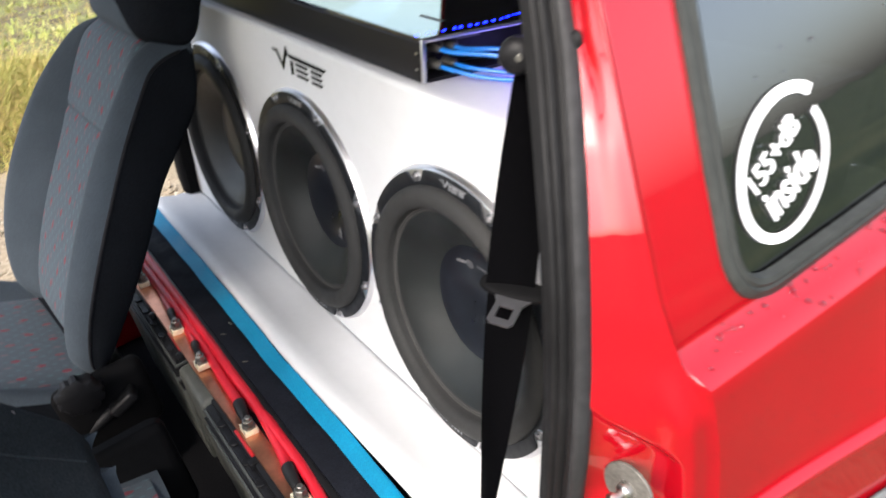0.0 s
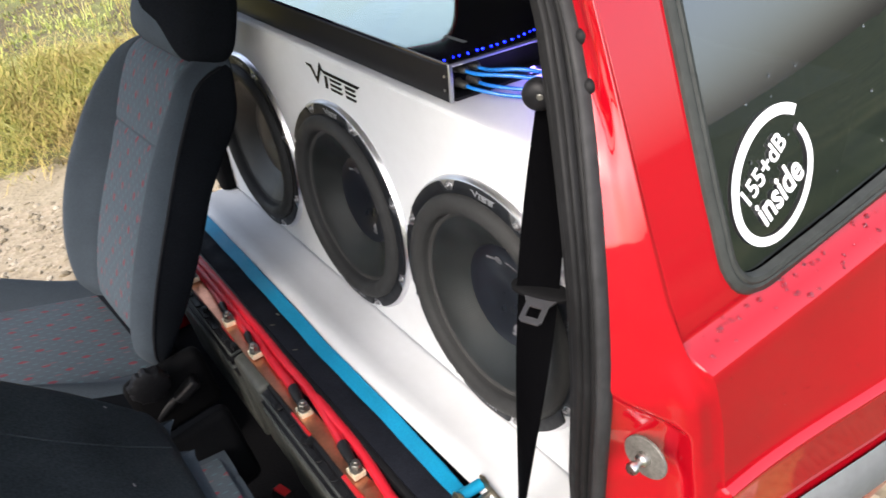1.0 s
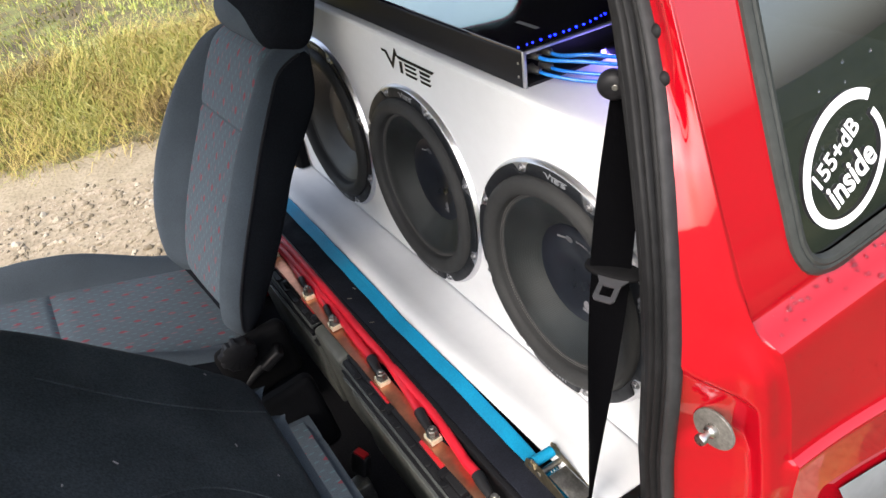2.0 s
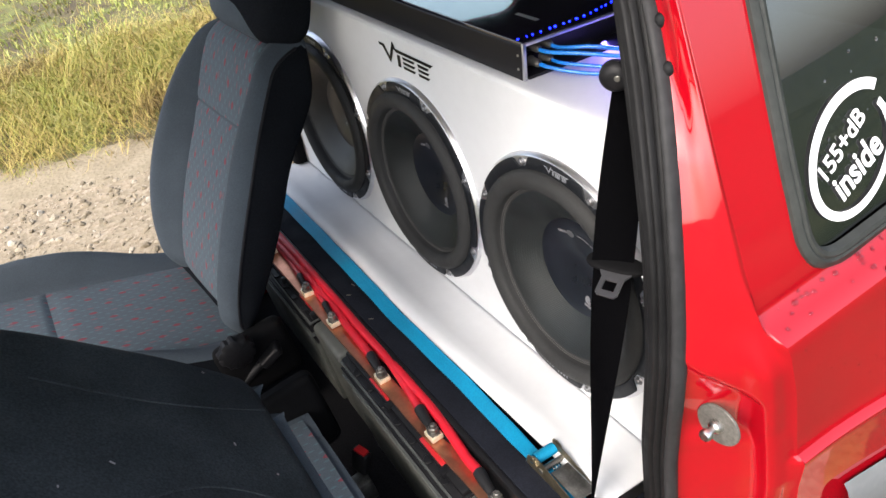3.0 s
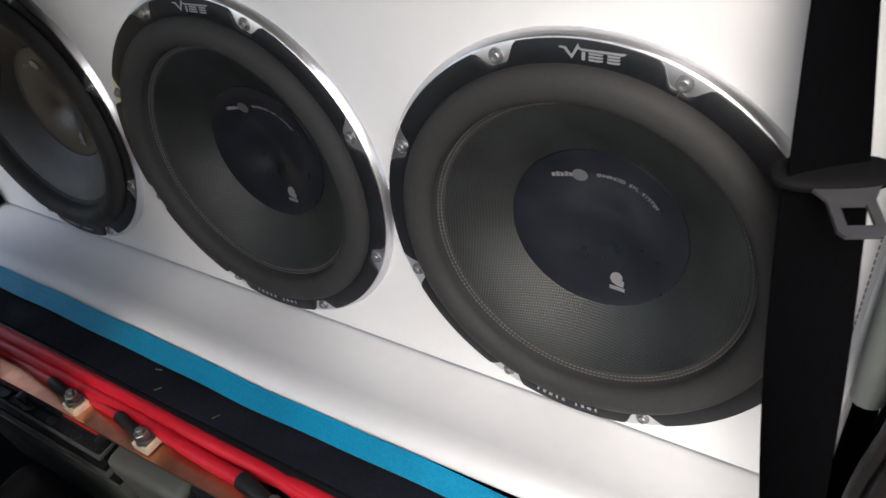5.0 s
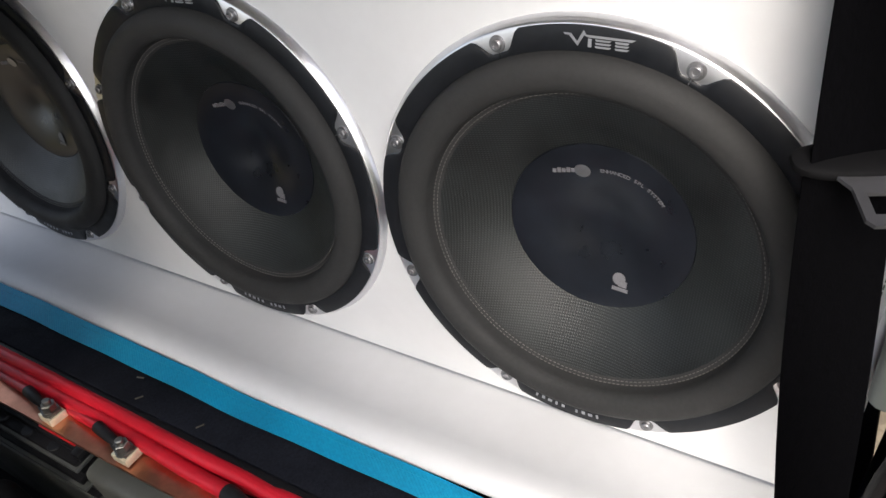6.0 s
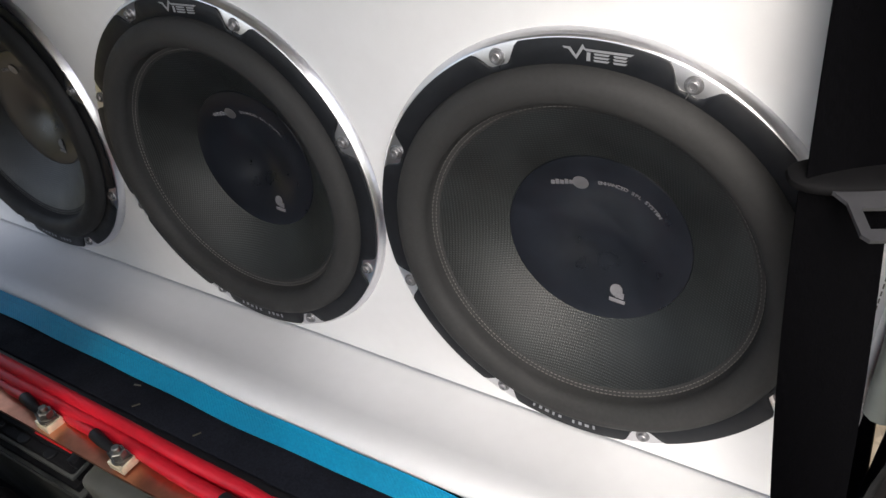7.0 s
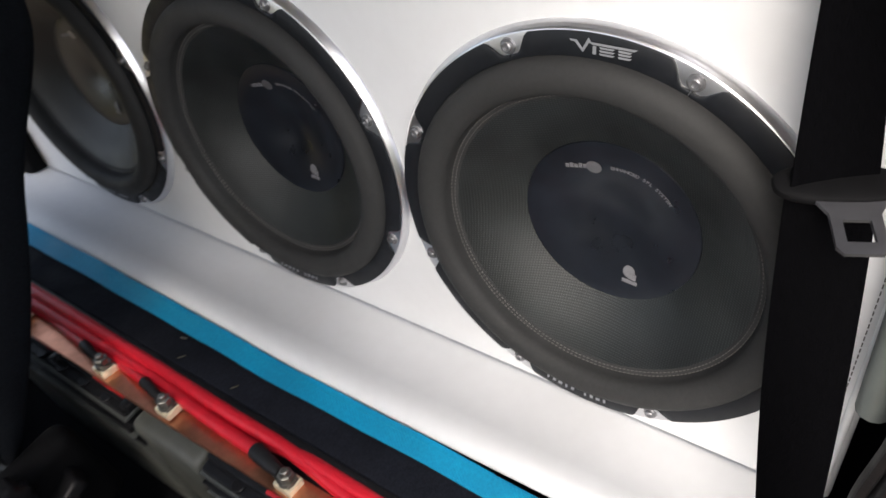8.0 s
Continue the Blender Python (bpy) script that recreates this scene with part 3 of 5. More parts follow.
def build_stones():
    rng = random.Random(8)
    verts, faces = [], []
    ico = bmesh.new()
    bmesh.ops.create_icosphere(ico, subdivisions=1, radius=1)
    base = [v.co.copy() for v in ico.verts]
    tri = [[v.index for v in f.verts] for f in ico.faces]
    ico.free()
    for _ in range(9000):
        q, y = rng.uniform(-2.95, -1.10), rng.uniform(-2.4, 1.4)
        x = track_x(q, y)
        if x > -1.24:
            continue
        r = (0.003 + 0.019 * rng.random() ** 4) * (0.40 if q < -2.60 else 1.0)
        q = Euler([rng.uniform(0, 6) for _ in range(3)]).to_matrix()
        s = Vector((rng.uniform(0.7, 1.3), rng.uniform(0.7, 1.2), rng.uniform(0.4, 0.8)))
        b = len(verts)
        z = ground_height(x, y)
        for v in base:
            p = q @ Vector((v.x * s.x, v.y * s.y, v.z * s.z)) * r * rng.uniform(0.85, 1.15)
            verts.append((x + p.x, y + p.y, z + p.z * 0.8 + r * 0.1))
        faces += [[b + i for i in f] for f in tri]
    me = bpy.data.meshes.new("gravel")
    me.from_pydata(verts, [], faces)
    me.materials.append(M_STONE)
    tagged(new("gravel", me), "loose pale gravel stones on the track", "gravel", kind="stuff")


build_stones()


# ---- the car ----
SIDE = [(0.20, 0.325), (0.30, 0.352), (0.40, 0.368), (0.60, 0.377), (0.655, 0.3835), (0.6615, 0.3835), (0.6635, 0.3815), (0.668, 0.3735), (0.672, 0.3725), (0.80, 0.3725), (0.860, 0.3705), (0.8765, 0.3690), (0.8785, 0.3680), (0.8885, 0.3510), (0.8990, 0.3335), (0.9020, 0.3318), (0.9085, 0.3325),
        (0.911, 0.3325), (0.93, 0.329), (1.0, 0.304), (1.1, 0.262), (1.2, 0.220), (1.3, 0.176), (1.40, 0.128), (1.45, 0.095), (1.47, 0.06)]
EDGE = [(0.20, 0.060), (0.40, 0.050), (0.668, 0.041), (0.786, 0.032), (0.86, 0.020), (0.889, 0.012), (0.95, 0.012), (1.015, 0.017), (1.10, 0.030), (1.19, 0.044), (1.47, 0.088)]
# the door seal's outer and inner edge: height, x, y
SEAL_OUT = [(0.20, 0.296, -0.092), (0.45, 0.298, -0.086), (0.67, 0.300, -0.079), (0.73, 0.306, -0.078), (0.79, 0.313, -0.078), (0.85, 0.317, -0.075), (0.91, 0.311, -0.0645), (0.97, 0.302, -0.053), (1.03, 0.2885, -0.0395),
            (1.09, 0.2690, -0.021), (1.15, 0.2425, 0.003), (1.21, 0.212, 0.023), (1.33, 0.152, 0.050), (1.50, 0.062, 0.075)]
SEAL_IN = [(0.20, 0.240, -0.085), (0.45, 0.242, -0.080), (0.67, 0.245, -0.073), (0.79, 0.256, -0.069), (0.85, 0.261, -0.067), (0.91, 0.2600, -0.0625), (0.97, 0.2560, -0.056), (1.03, 0.242, -0.043), (1.09, 0.2150, -0.020),
           (1.15, 0.186, 0.003), (1.21, 0.156, 0.026), (1.33, 0.098, 0.055), (1.50, 0.012, 0.080)]
car = thing("car", None, "red three-door hatchback with its doors open and interior stripped for loudspeakers", "car")


def ease(x, a, b2):
    t = max(0.0, min(1.0, (x - a) / (b2 - a)))
    return t * t * (3 - 2 * t)


def settle(p):
    """The body side leans a little further out and back towards the roof than its tables."""
    up = p.z - 0.9
    return Vector((p.x + 0.0172, p.y - 0.006 - 0.03 * up, p.z + 0.0125 + 0.045 * up))


def side_x(z, s=0.0):
    return interp(SIDE, z)[0] + 0.042 * ease(s, 0.02, 0.45) * ease(-z, -0.86, -0.66) + 0.014 * math.sin(min(1.0, max(0.0, s) / 0.9) * math.pi) - 0.012 * max(0.0, s - 0.8)


def skin(s, z):
    return settle(Vector((side_x(z, s), interp(EDGE, z)[0] + s, z)))


def rounded_loop(corners, radius, n=8):
    """A closed outline through the corners with rounded turns, in two dimensions."""
    out = []
    m = len(corners)
    for i in range(m):
        p, a, b2 = Vector(corners[i]), Vector(corners[i - 1]), Vector(corners[(i + 1) % m])
        r = radius[i] if isinstance(radius, (list, tuple)) else radius
        u, w = (a - p).normalized(), (b2 - p).normalized()
        for k in range(n + 1):
            t = k / n
            out.append(p + u * r * (1 - t) ** 2 + w * r * t ** 2)
    return out


# the window opening, in metres behind the pillar edge and height
WIN = [(0.082, 0.911), (0.87, 0.938), (0.80, 1.10), (0.66, 1.285), (0.090, 1.285)]
def finer(loop, step):
    out = []
    for p, q in zip(loop, loop[1:] + loop[:1]):
        n = max(1, int((q - p).length / step))
        out += [p.lerp(q, i / n) for i in range(n)] if (q - p).length > 1e-6 else []
    return out


WIN_LOOP = finer(rounded_loop(WIN, [0.055, 0.06, 0.10, 0.12, 0.05]), 0.014)


def build_side():
    # below the window: the quarter panel with its shoulder
    zs = sorted({z for z, _ in SIDE if z <= 0.9085} | {0.35, 0.45, 0.5, 0.55, 0.65, 0.7, 0.74, 0.77, 0.82, 0.84, 0.855, 0.864})
    n = len(zs) - 1
    bm = grid(lambda u, v: skin(1.35 * u, zs[round(v * n)]), 60, n)
    # round the window
    z0, z1, s1 = 0.9085, 1.46, 1.35
    loop = WIN_LOOP
    mid = Vector((0.42, 1.10))
    outer = []
    for p in loop:
        d = p - mid
        ks = []
        if d.x > 0:
            ks.append((s1 - mid.x) / d.x)
        if d.x < 0:
            ks.append((0 - mid.x) / d.x)
        if d.y > 0:
            ks.append((z1 - mid.y) / d.y)
        if d.y < 0:
            ks.append((z0 - mid.y) / d.y)
        outer.append(mid + d * min(ks))
    k = 6
    rows = []
    for j in range(k + 1):
        rows.append([bm.verts.new(skin(*(p.lerp(q, j / k)))) for p, q in zip(loop, outer)])
    m = len(loop)
    for j in range(k):
        for i in range(m):
            bm.faces.new((rows[j][i], rows[j][(i + 1) % m], rows[j + 1][(i + 1) % m], rows[j + 1][i]))
    def border(p):
        return {n for n, hit in (("f", abs(p.x) < 1e-6), ("b", abs(p.x - s1) < 1e-6), ("l", abs(p.y - z0) < 1e-6), ("t", abs(p.y - z1) < 1e-6)) if hit}
    for i in range(m):
        a, b2 = outer[i], outer[(i + 1) % m]
        if not border(a) & border(b2):
            c = min(((0, z0), (s1, z0), (s1, z1), (0, z1)), key=lambda q: (Vector(q) - a).length + (Vector(q) - b2).length)
            bm.faces.new((rows[k][i], rows[k][(i + 1) % m], bm.verts.new(skin(*c))))
    bmesh.ops.remove_doubles(bm, verts=bm.verts[:], dist=0.0008)
    q = part("quarter_panel", bm, M_RED, car, "wet glossy red painted quarter panel")
    sol = q.modifiers.new("thickness", "SOLIDIFY")
    sol.thickness, sol.offset, sol.use_rim = 0.004, -1, False
    # the pillar's jamb, from the skin's edge to the rubber
    zj = [0.20 + 1.25 * i / 240 for i in range(241)]

    def step(x, a, b2):
        t = max(0.0, min(1.0, (x - a) / (b2 - a)))
        return t * t * (3 - 2 * t)

    def jamb(u, v):
        z = zj[round(v * 240)]
        c = skin(0.0, z)
        q = Vector((*interp(SEAL_OUT, c.z), c.z))
        soft = sum((skin(0.0, z + d) for d in (-0.06, -0.048, -0.036, -0.024, -0.012, 0.0, 0.012, 0.024, 0.036)), Vector()) / 9
        c = c.lerp(soft, step(u, 0.0, 0.14))
        c.z = skin(0.0, z).z
        q += Vector((-0.003, 0.006, 0))
        p = c.lerp(q, u)
        out = Vector((q.y - c.y, c.x - q.x, 0)).normalized()
        if out.y > 0:
            out = -out
        # a rounded lip at the skin's edge, a long pressed ridge and a recessed plate round the striker
        lip = (0.006 - 0.003 * step(z, 0.90, 1.0)) * step(u, 0.0, 0.16) * (1 - 0.75 * step(u, 0.30, 0.75)) * (1 - 0.8 * math.exp(-((z - 0.90) / 0.035) ** 2))
        ridge = 0.0010 * math.exp(-((u - 0.50 + 0.25 * (z - 1.1)) / 0.20) ** 2) * step(z, 0.90, 0.97)
        top = 0.800 + 0.093 * (u - 0.3)
        rec = step(-z, -top, -top + 0.014) * step(u, 0.26, 0.38)
        foot = 0.5 * step(-z, -0.725, -0.690) * step(u, 0.30, 0.38)
        swell = 0.008 * step(-z, -0.905, -0.835) * step(u, 0.10, 0.24) * (1 - step(u, 0.28, 0.50))
        dents = 0.0016 * noise.noise(Vector((u * 3.0 + 9 * z, z * 30, 4.0))) * math.exp(-((z - 1.13) / 0.055) ** 2) * step(u, 0.20, 0.45)
        return p + out * (lip + ridge + swell + dents - (0.005 + 0.16 * max(0.0, min(0.10, top - z))) * rec + 0.016 * foot)

    part("pillar_jamb", grid(jamb, 56, 240), M_RED, car, "glossy red door jamb with a recess round the striker")
    # lower body: grey rub strip and bumper flank
    bm = grid(lambda u, v: Vector((side_x(0.53 - 0.12 * v, 0.10 + 1.2 * u) + 0.020 + 0.016 * math.sin(v * math.pi) ** 0.6, 0.14 + 1.2 * u, 0.515 - 0.13 * v)), 20, 10)
    part("side_moulding", bm, M_GREYBUMP, car, "weathered grey plastic side moulding")
    # far side: the other quarter, with its window opening
    hole = finer(rounded_loop([(0.14, 0.87), (0.92, 0.89), (0.82, 1.30), (0.16, 1.34)], [0.07, 0.07, 0.08, 0.07]), 0.03)
    fm = Vector((0.5, 1.13))

    def far_sheet(shift, edge):
        bm2 = bmesh.new()
        rows2 = []
        for j in range(5):
            row = []
            for p in hole:
                d = p - fm
                ks = [((1.38 if d.x > 0 else 0.08) - fm.x) / d.x if abs(d.x) > 1e-6 else 9, ((1.45 if d.y > 0 else 0.2) - fm.y) / d.y if abs(d.y) > 1e-6 else 9]
                q = (p - d * edge).lerp(fm + d * min(ks), j / 4)
                row.append(bm2.verts.new((-1.19 + shift + 0.38 * max(0.0, q.y - 0.93), q.x, q.y)))
            rows2.append(row)
        for r0, r1 in zip(rows2, rows2[1:]):
            for i in range(len(hole)):
                bm2.faces.new((r0[i], r0[(i + 1) % len(hole)], r1[(i + 1) % len(hole)], r1[i]))
        return bm2

    part("far_quarter_panel", far_sheet(0.0, 0.0), M_RED, car, "red painted quarter panel")
    part("far_inner_trim", far_sheet(0.03, 0.02), M_BLACKPLAS, car, "black inner side trim")
    bm = bmesh.new()
    bm.faces.new([bm.verts.new((-1.187 + 0.38 * max(0.0, p.y - 0.93), p.x, p.y)) for p in hole])
    pn = part("far_quarter_window", bm, M_CLEAR, car, "tinted quarter window", smooth=False)
    pn.visible_shadow = False
    sol = pn.modifiers.new("thickness", "SOLIDIFY")
    sol.thickness = 0.004
    part("far_side_trim", block(-1.16, -1.112, -0.02, 0.60, 0.24, 0.84, 0.01, 2), M_BLACKPLAS, car, "black side trim")
    def post(u, v):
        z = -0.2085 + 0.50 * v
        x = -1.072 - 0.035 * math.sin(min(1.0, v / 0.6) * math.pi / 2)
        y, lip = interp([(0.0, 0.006, 0.0), (0.2, -0.018, 0.0), (0.35, -0.026, -0.010), (0.5, -0.028, -0.028), (1.0, -0.010, -0.125)], u)
        return BOX @ Vector((x + lip, y, z))
    part("far_pillar_trim", grid(post, 16, 24), M_DARKTRIM, car, "matt black pillar trim standing on the shelf's end")
    # roof and unseen headliner, kept very pale to bounce light inside, with the rail above the door
    bm = grid(lambda u, v: Vector((-0.415 + (u - 0.5) * 1.13, -1.15 + 2.25 * v, 1.455 + 0.05 * math.sin(u * math.pi) - 0.10 * max(0.0, v - 0.75) ** 2 * 4)), 16, 16)
    part("roof", bm, M_RED, car, "red painted roof")
    bm = grid(lambda u, v: Vector((-0.415 + (u - 0.5) * 1.16, -1.16 + 2.28 * v, 1.43 + 0.05 * math.sin(u * math.pi) - 0.10 * max(0.0, v - 0.75) ** 2 * 4)), 16, 16)
    part("headliner", bm, M_HEADLINER, car, "unseen pale cloth headliner that bounces light into the cabin")
    # tailgate with its window
    tg = []
    for x0, x1, v0, v1 in ((-1.05, -0.93, 0, 1), (0.10, 0.22, 0, 1), (-0.93, 0.10, 0, 0.45), (-0.93, 0.10, 0.93, 1)):
        tg.append(grid(lambda u, v, x0=x0, x1=x1, v0=v0, v1=v1: Vector((x0 + (x1 - x0) * u, 1.38 - 0.30 * (v0 + (v1 - v0) * v) ** 2, 0.35 + 1.09 * (v0 + (v1 - v0) * v))), 6, 8))
    part("tailgate", join(*tg), M_BLACKPLAS, car, "tailgate with its rear window")
    # plain unseen closure of the car's front, added to darken the cabin: bulkhead and windscreen header
    part("bulkhead", block(-1.15, 0.32, -1.42, -1.30, 0.22, 0.95, 0.04, 3), M_BLACKPLAS, car, "unseen dark bulkhead, added to cut light from the front")
    for x in (-1.06, 0.23):
        part("front_pillar", tube([(x, -1.36, 0.93), (x + (0.02 if x < 0 else -0.02), -1.24, 1.2), (x + (0.06 if x < 0 else -0.06), -1.10, 1.45)], 0.035, 12, 5), M_RED, car, "unseen red front pillar, added to close the front")
    # floor pan and sills
    part("floor_pan", block(-1.15, 0.30, -1.15, 1.38, 0.20, 0.24, 0.01), M_CARPET, car, "black carpeted floor")
    part("door_sill", block(0.20, 0.355, -1.15, -0.08, 0.22, 0.36, 0.03, 3), M_RED, car, "red painted door sill")
    part("door_sill", block(-1.19, -1.05, -1.15, 0.08, 0.22, 0.36, 0.03, 3), M_RED, car, "red painted door sill")
    # the rubber round the door opening: a lip and a bulb side by side
    zz = [0.30 + 1.14 * i / 60 for i in range(61)]

    def seal(u, v, across, proud, ra, rn, ribs=0.0):
        z = zz[round(v * 60)]
        i, o = Vector((*interp(SEAL_IN, z), z)), Vector((*interp(SEAL_OUT, z), z))
        d = (o - i).normalized()
        n = Vector((d.y, -d.x, 0))
        a = 2 * math.pi * u
        k = 1 + ribs * math.cos(6 * a)
        return i.lerp(o, across) + n * (proud + rn * k * math.sin(a)) + d * ra * k * math.cos(a)

    for across, proud, ra, rn, ribs, material, label in ((0.10, -0.004, 0.0060, 0.009, 0.05, M_RUBBER, "black rubber lip"), (0.33, 0.000, 0.0085, 0.010, 0.06, M_RUBBER, "black ribbed rubber bulb"),
                                                         (0.56, -0.003, 0.0045, 0.011, 0.0, M_RUBBER, "thin black rubber lip"), (0.70, -0.006, 0.0060, 0.009, 0.0, M_RUBBER, "black rubber web"),
                                                         (0.88, -0.005, 0.0068, 0.010, 0.0, M_SEALGREY, "dark grey rubber flange")):
        part("seal_lip", grid(lambda u, v: seal(u, v, across, proud, ra, rn, ribs), 28, 60, closed_u=True), material, car, label)
    # inner pillar trim behind the belt
    def trim(u, v):
        z = 0.98 + 0.46 * v
        sx, sy = interp(SEAL_IN, z)
        return Vector((sx + 0.004 - 0.045 * u, sy + 0.012 + 0.075 * u ** 1.5, z))
    part("pillar_trim", grid(trim, 10, 20), M_BLACKPLAS, car, "black plastic pillar trim")
    def lower_trim(u, v):
        z = 0.30 + 0.42 * v
        return Vector((0.272 - 0.01 * u, -0.07 + 0.12 * u, z))
    part("side_trim", grid(lower_trim, 8, 12), M_BLACKPLAS, car, "black lower side trim")
    part("side_trim", block(0.232, 0.240, 0.005, 0.06, 0.70, 0.96, 0.004), M_TRIMGREY, car, "pale grey-green moulded side trim")
    bm = tube([(0.240, -0.035, 0.72), (0.238, -0.025, 0.80), (0.236, -0.008, 0.88), (0.230, 0.012, 0.93), (0.222, 0.03, 0.95)], 0.012, 12)
    part("trim_rib", bm, M_TRIMGREY, car, "pale moulded rib")


build_side()


def build_window():
    loop = WIN_LOOP
    m = len(loop)
    mid = Vector((0.42, 1.10))
    bm = bmesh.new()
    # the pane: rings shrinking to the middle, set in by a few millimetres
    rows = []
    for j in range(8):
        k = j / 8
        rows.append([bm.verts.new(skin(*(p.lerp(mid, k))) + Vector((-0.006, 0, 0))) for p in loop])
    c = bm.verts.new(skin(*mid) + Vector((-0.006, 0, 0)))
    for j in range(7):
        for i in range(m):
            bm.faces.new((rows[j][i], rows[j][(i + 1) % m], rows[j + 1][(i + 1) % m], rows[j + 1][i]))
    for i in range(m):
        bm.faces.new((rows[7][i], rows[7][(i + 1) % m], c))
    pane = part("quarter_window", bm, M_GLASS, car, "dark tinted quarter window with rain spots")
    sol = pane.modifiers.new("thickness", "SOLIDIFY")
    sol.thickness, sol.offset, sol.use_rim = 0.004, -1, False
    # rubber gasket with a raised lip
    prof = [(0.0150, -0.001), (0.0142, 0.004), (0.010, 0.0062), (0.006, 0.0065), (0.003, 0.0045), (0.000, 0.0062), (-0.005, 0.0045), (-0.009, -0.004)]
    bm = bmesh.new()
    rings = []
    for i in range(m):
        p, a, b2 = loop[i], loop[i - 1], loop[(i + 1) % m]
        d = (b2 - a)
        d = d.normalized() if d.length > 1e-9 else Vector((1, 0))
        out = Vector((d.y, -d.x))
        if out.dot(p - mid) < 0:
            out = -out
        rings.append([bm.verts.new(skin(*(p + out * o)) + Vector((h, 0, h * 0.3))) for o, h in prof])
    for i in range(m):
        a, b2 = rings[i], rings[(i + 1) % m]
        for k in range(len(prof) - 1):
            bm.faces.new((a[k], a[k + 1], b2[k + 1], b2[k]))
    bmesh.ops.remove_doubles(bm, verts=bm.verts[:], dist=1e-5)
    part("window_gasket", bm, M_GASKET, car, "weathered dark grey rubber window gasket")


build_window()


def build_sticker():
    st = thing("window_sticker", None, "round white sticker with lettering on the tinted window", "sticker")
    s0, z0 = 0.176, 0.996

    def bend(co):
        """Lays a flat point (x along the car, y up) onto the pane."""
        p = skin(s0 + co[0], z0 + co[1] * 0.93)
        e2 = (skin(s0, z0 + 0.02) - skin(s0, z0 - 0.02)).normalized()
        n = Vector((0, 1, 0)).cross(e2).normalized()
        p.y = skin(s0, z0).y + co[0]
        return p + n * (-0.0028 + co[2])

    bm = bmesh.new()
    n = 90
    rows = []
    for i in range(n + 1):
        t = i / n
        a = radians(100 + 348 * t)
        r = 1.15 - 0.20 * min(1.0, t / 0.8)
        w = 0.0118 - 0.0035 * t
        c, si = math.cos(a), math.sin(a)
        rx, ry = 0.0575 * r, 0.0715 * r
        tilt = radians(-52)
        q = []
        for rr in (0.0, -w):
            x, y = (rx + rr) * c, (ry + rr) * si
            q.append(bm.verts.new(bend((x * math.cos(tilt) - y * math.sin(tilt), x * math.sin(tilt) + y * math.cos(tilt), 0.0))))
        rows.append(q)
    for a, b2 in zip(rows, rows[1:]):
        bm.faces.new((a[0], a[1], b2[1], b2[0]))
    part("ring", bm, M_STICKER, st, "white swirled ring")
    for body, size, m, bold in (("155+dB", 0.0280, pose(-0.0145, 0.0165, 0, 0, 0, 27), 0.0005), ("inside", 0.0400, pose(0.002, -0.014, 0, 0, 0, 21) @ Matrix.Diagonal((0.86, 1.10, 1, 1)), 0.0009)):
        ob = lettering("lettering", body, size, M_STICKER, st, Matrix(), thick=0.0001, bold=bold)
        for v in ob.data.vertices:
            v.co = bend(m @ v.co)


build_sticker()


def build_striker():
    st = thing("door_striker", pose(0.3385, -0.0365, 0.757) @ Matrix.Rotation(radians(4), 4, "Z") @ Matrix.Rotation(radians(-8), 4, "X"), "steel door striker pin on a round dull steel plate", "striker")
    part("plate", disc(0.0285, 0.003, 40, bevel=0.0008), M_PLATE, st, "dull steel disc")
    part("pin", lathe([(0, -0.029), (0.0065, -0.029), (0.0075, -0.027), (0.0075, -0.022), (0.0045, -0.020), (0.0045, -0.012), (0.008, -0.010), (0.009, -0.004), (0.009, -0.003)], 24), M_STEEL, st, "shiny steel pin")
    for i, z in enumerate((1.179, 1.141, 1.102)):
        x, y = ((0.193, 0.043), (0.212, 0.029), (0.232, 0.022))[i]
        b = thing("rubber_buffer", Matrix.Translation(settle(Vector((x + 0.002, y + 0.004, z)))) @ Matrix.Rotation(radians(20), 4, "Z"), "small black rubber buffer plug in the red jamb", "buffer", "buffers on the door jamb")
        part("dome", lathe([(0, -0.011), (0.004, -0.0105), (0.0072, -0.008), (0.0085, -0.004), (0.0085, 0.006)], 20), M_RUBBER, b)


build_striker()


# ---- the speaker box ----
PITCH = 0.4148
FACE = 0.0095          # depth of the baffle's face behind the screws
TOP, FOOT, LEFT, RIGHT = 0.282, -0.211, -1.090, 0.236
box = thing("speaker_box", BOX, "white vinyl-covered speaker box across the back of the car", "speaker box")


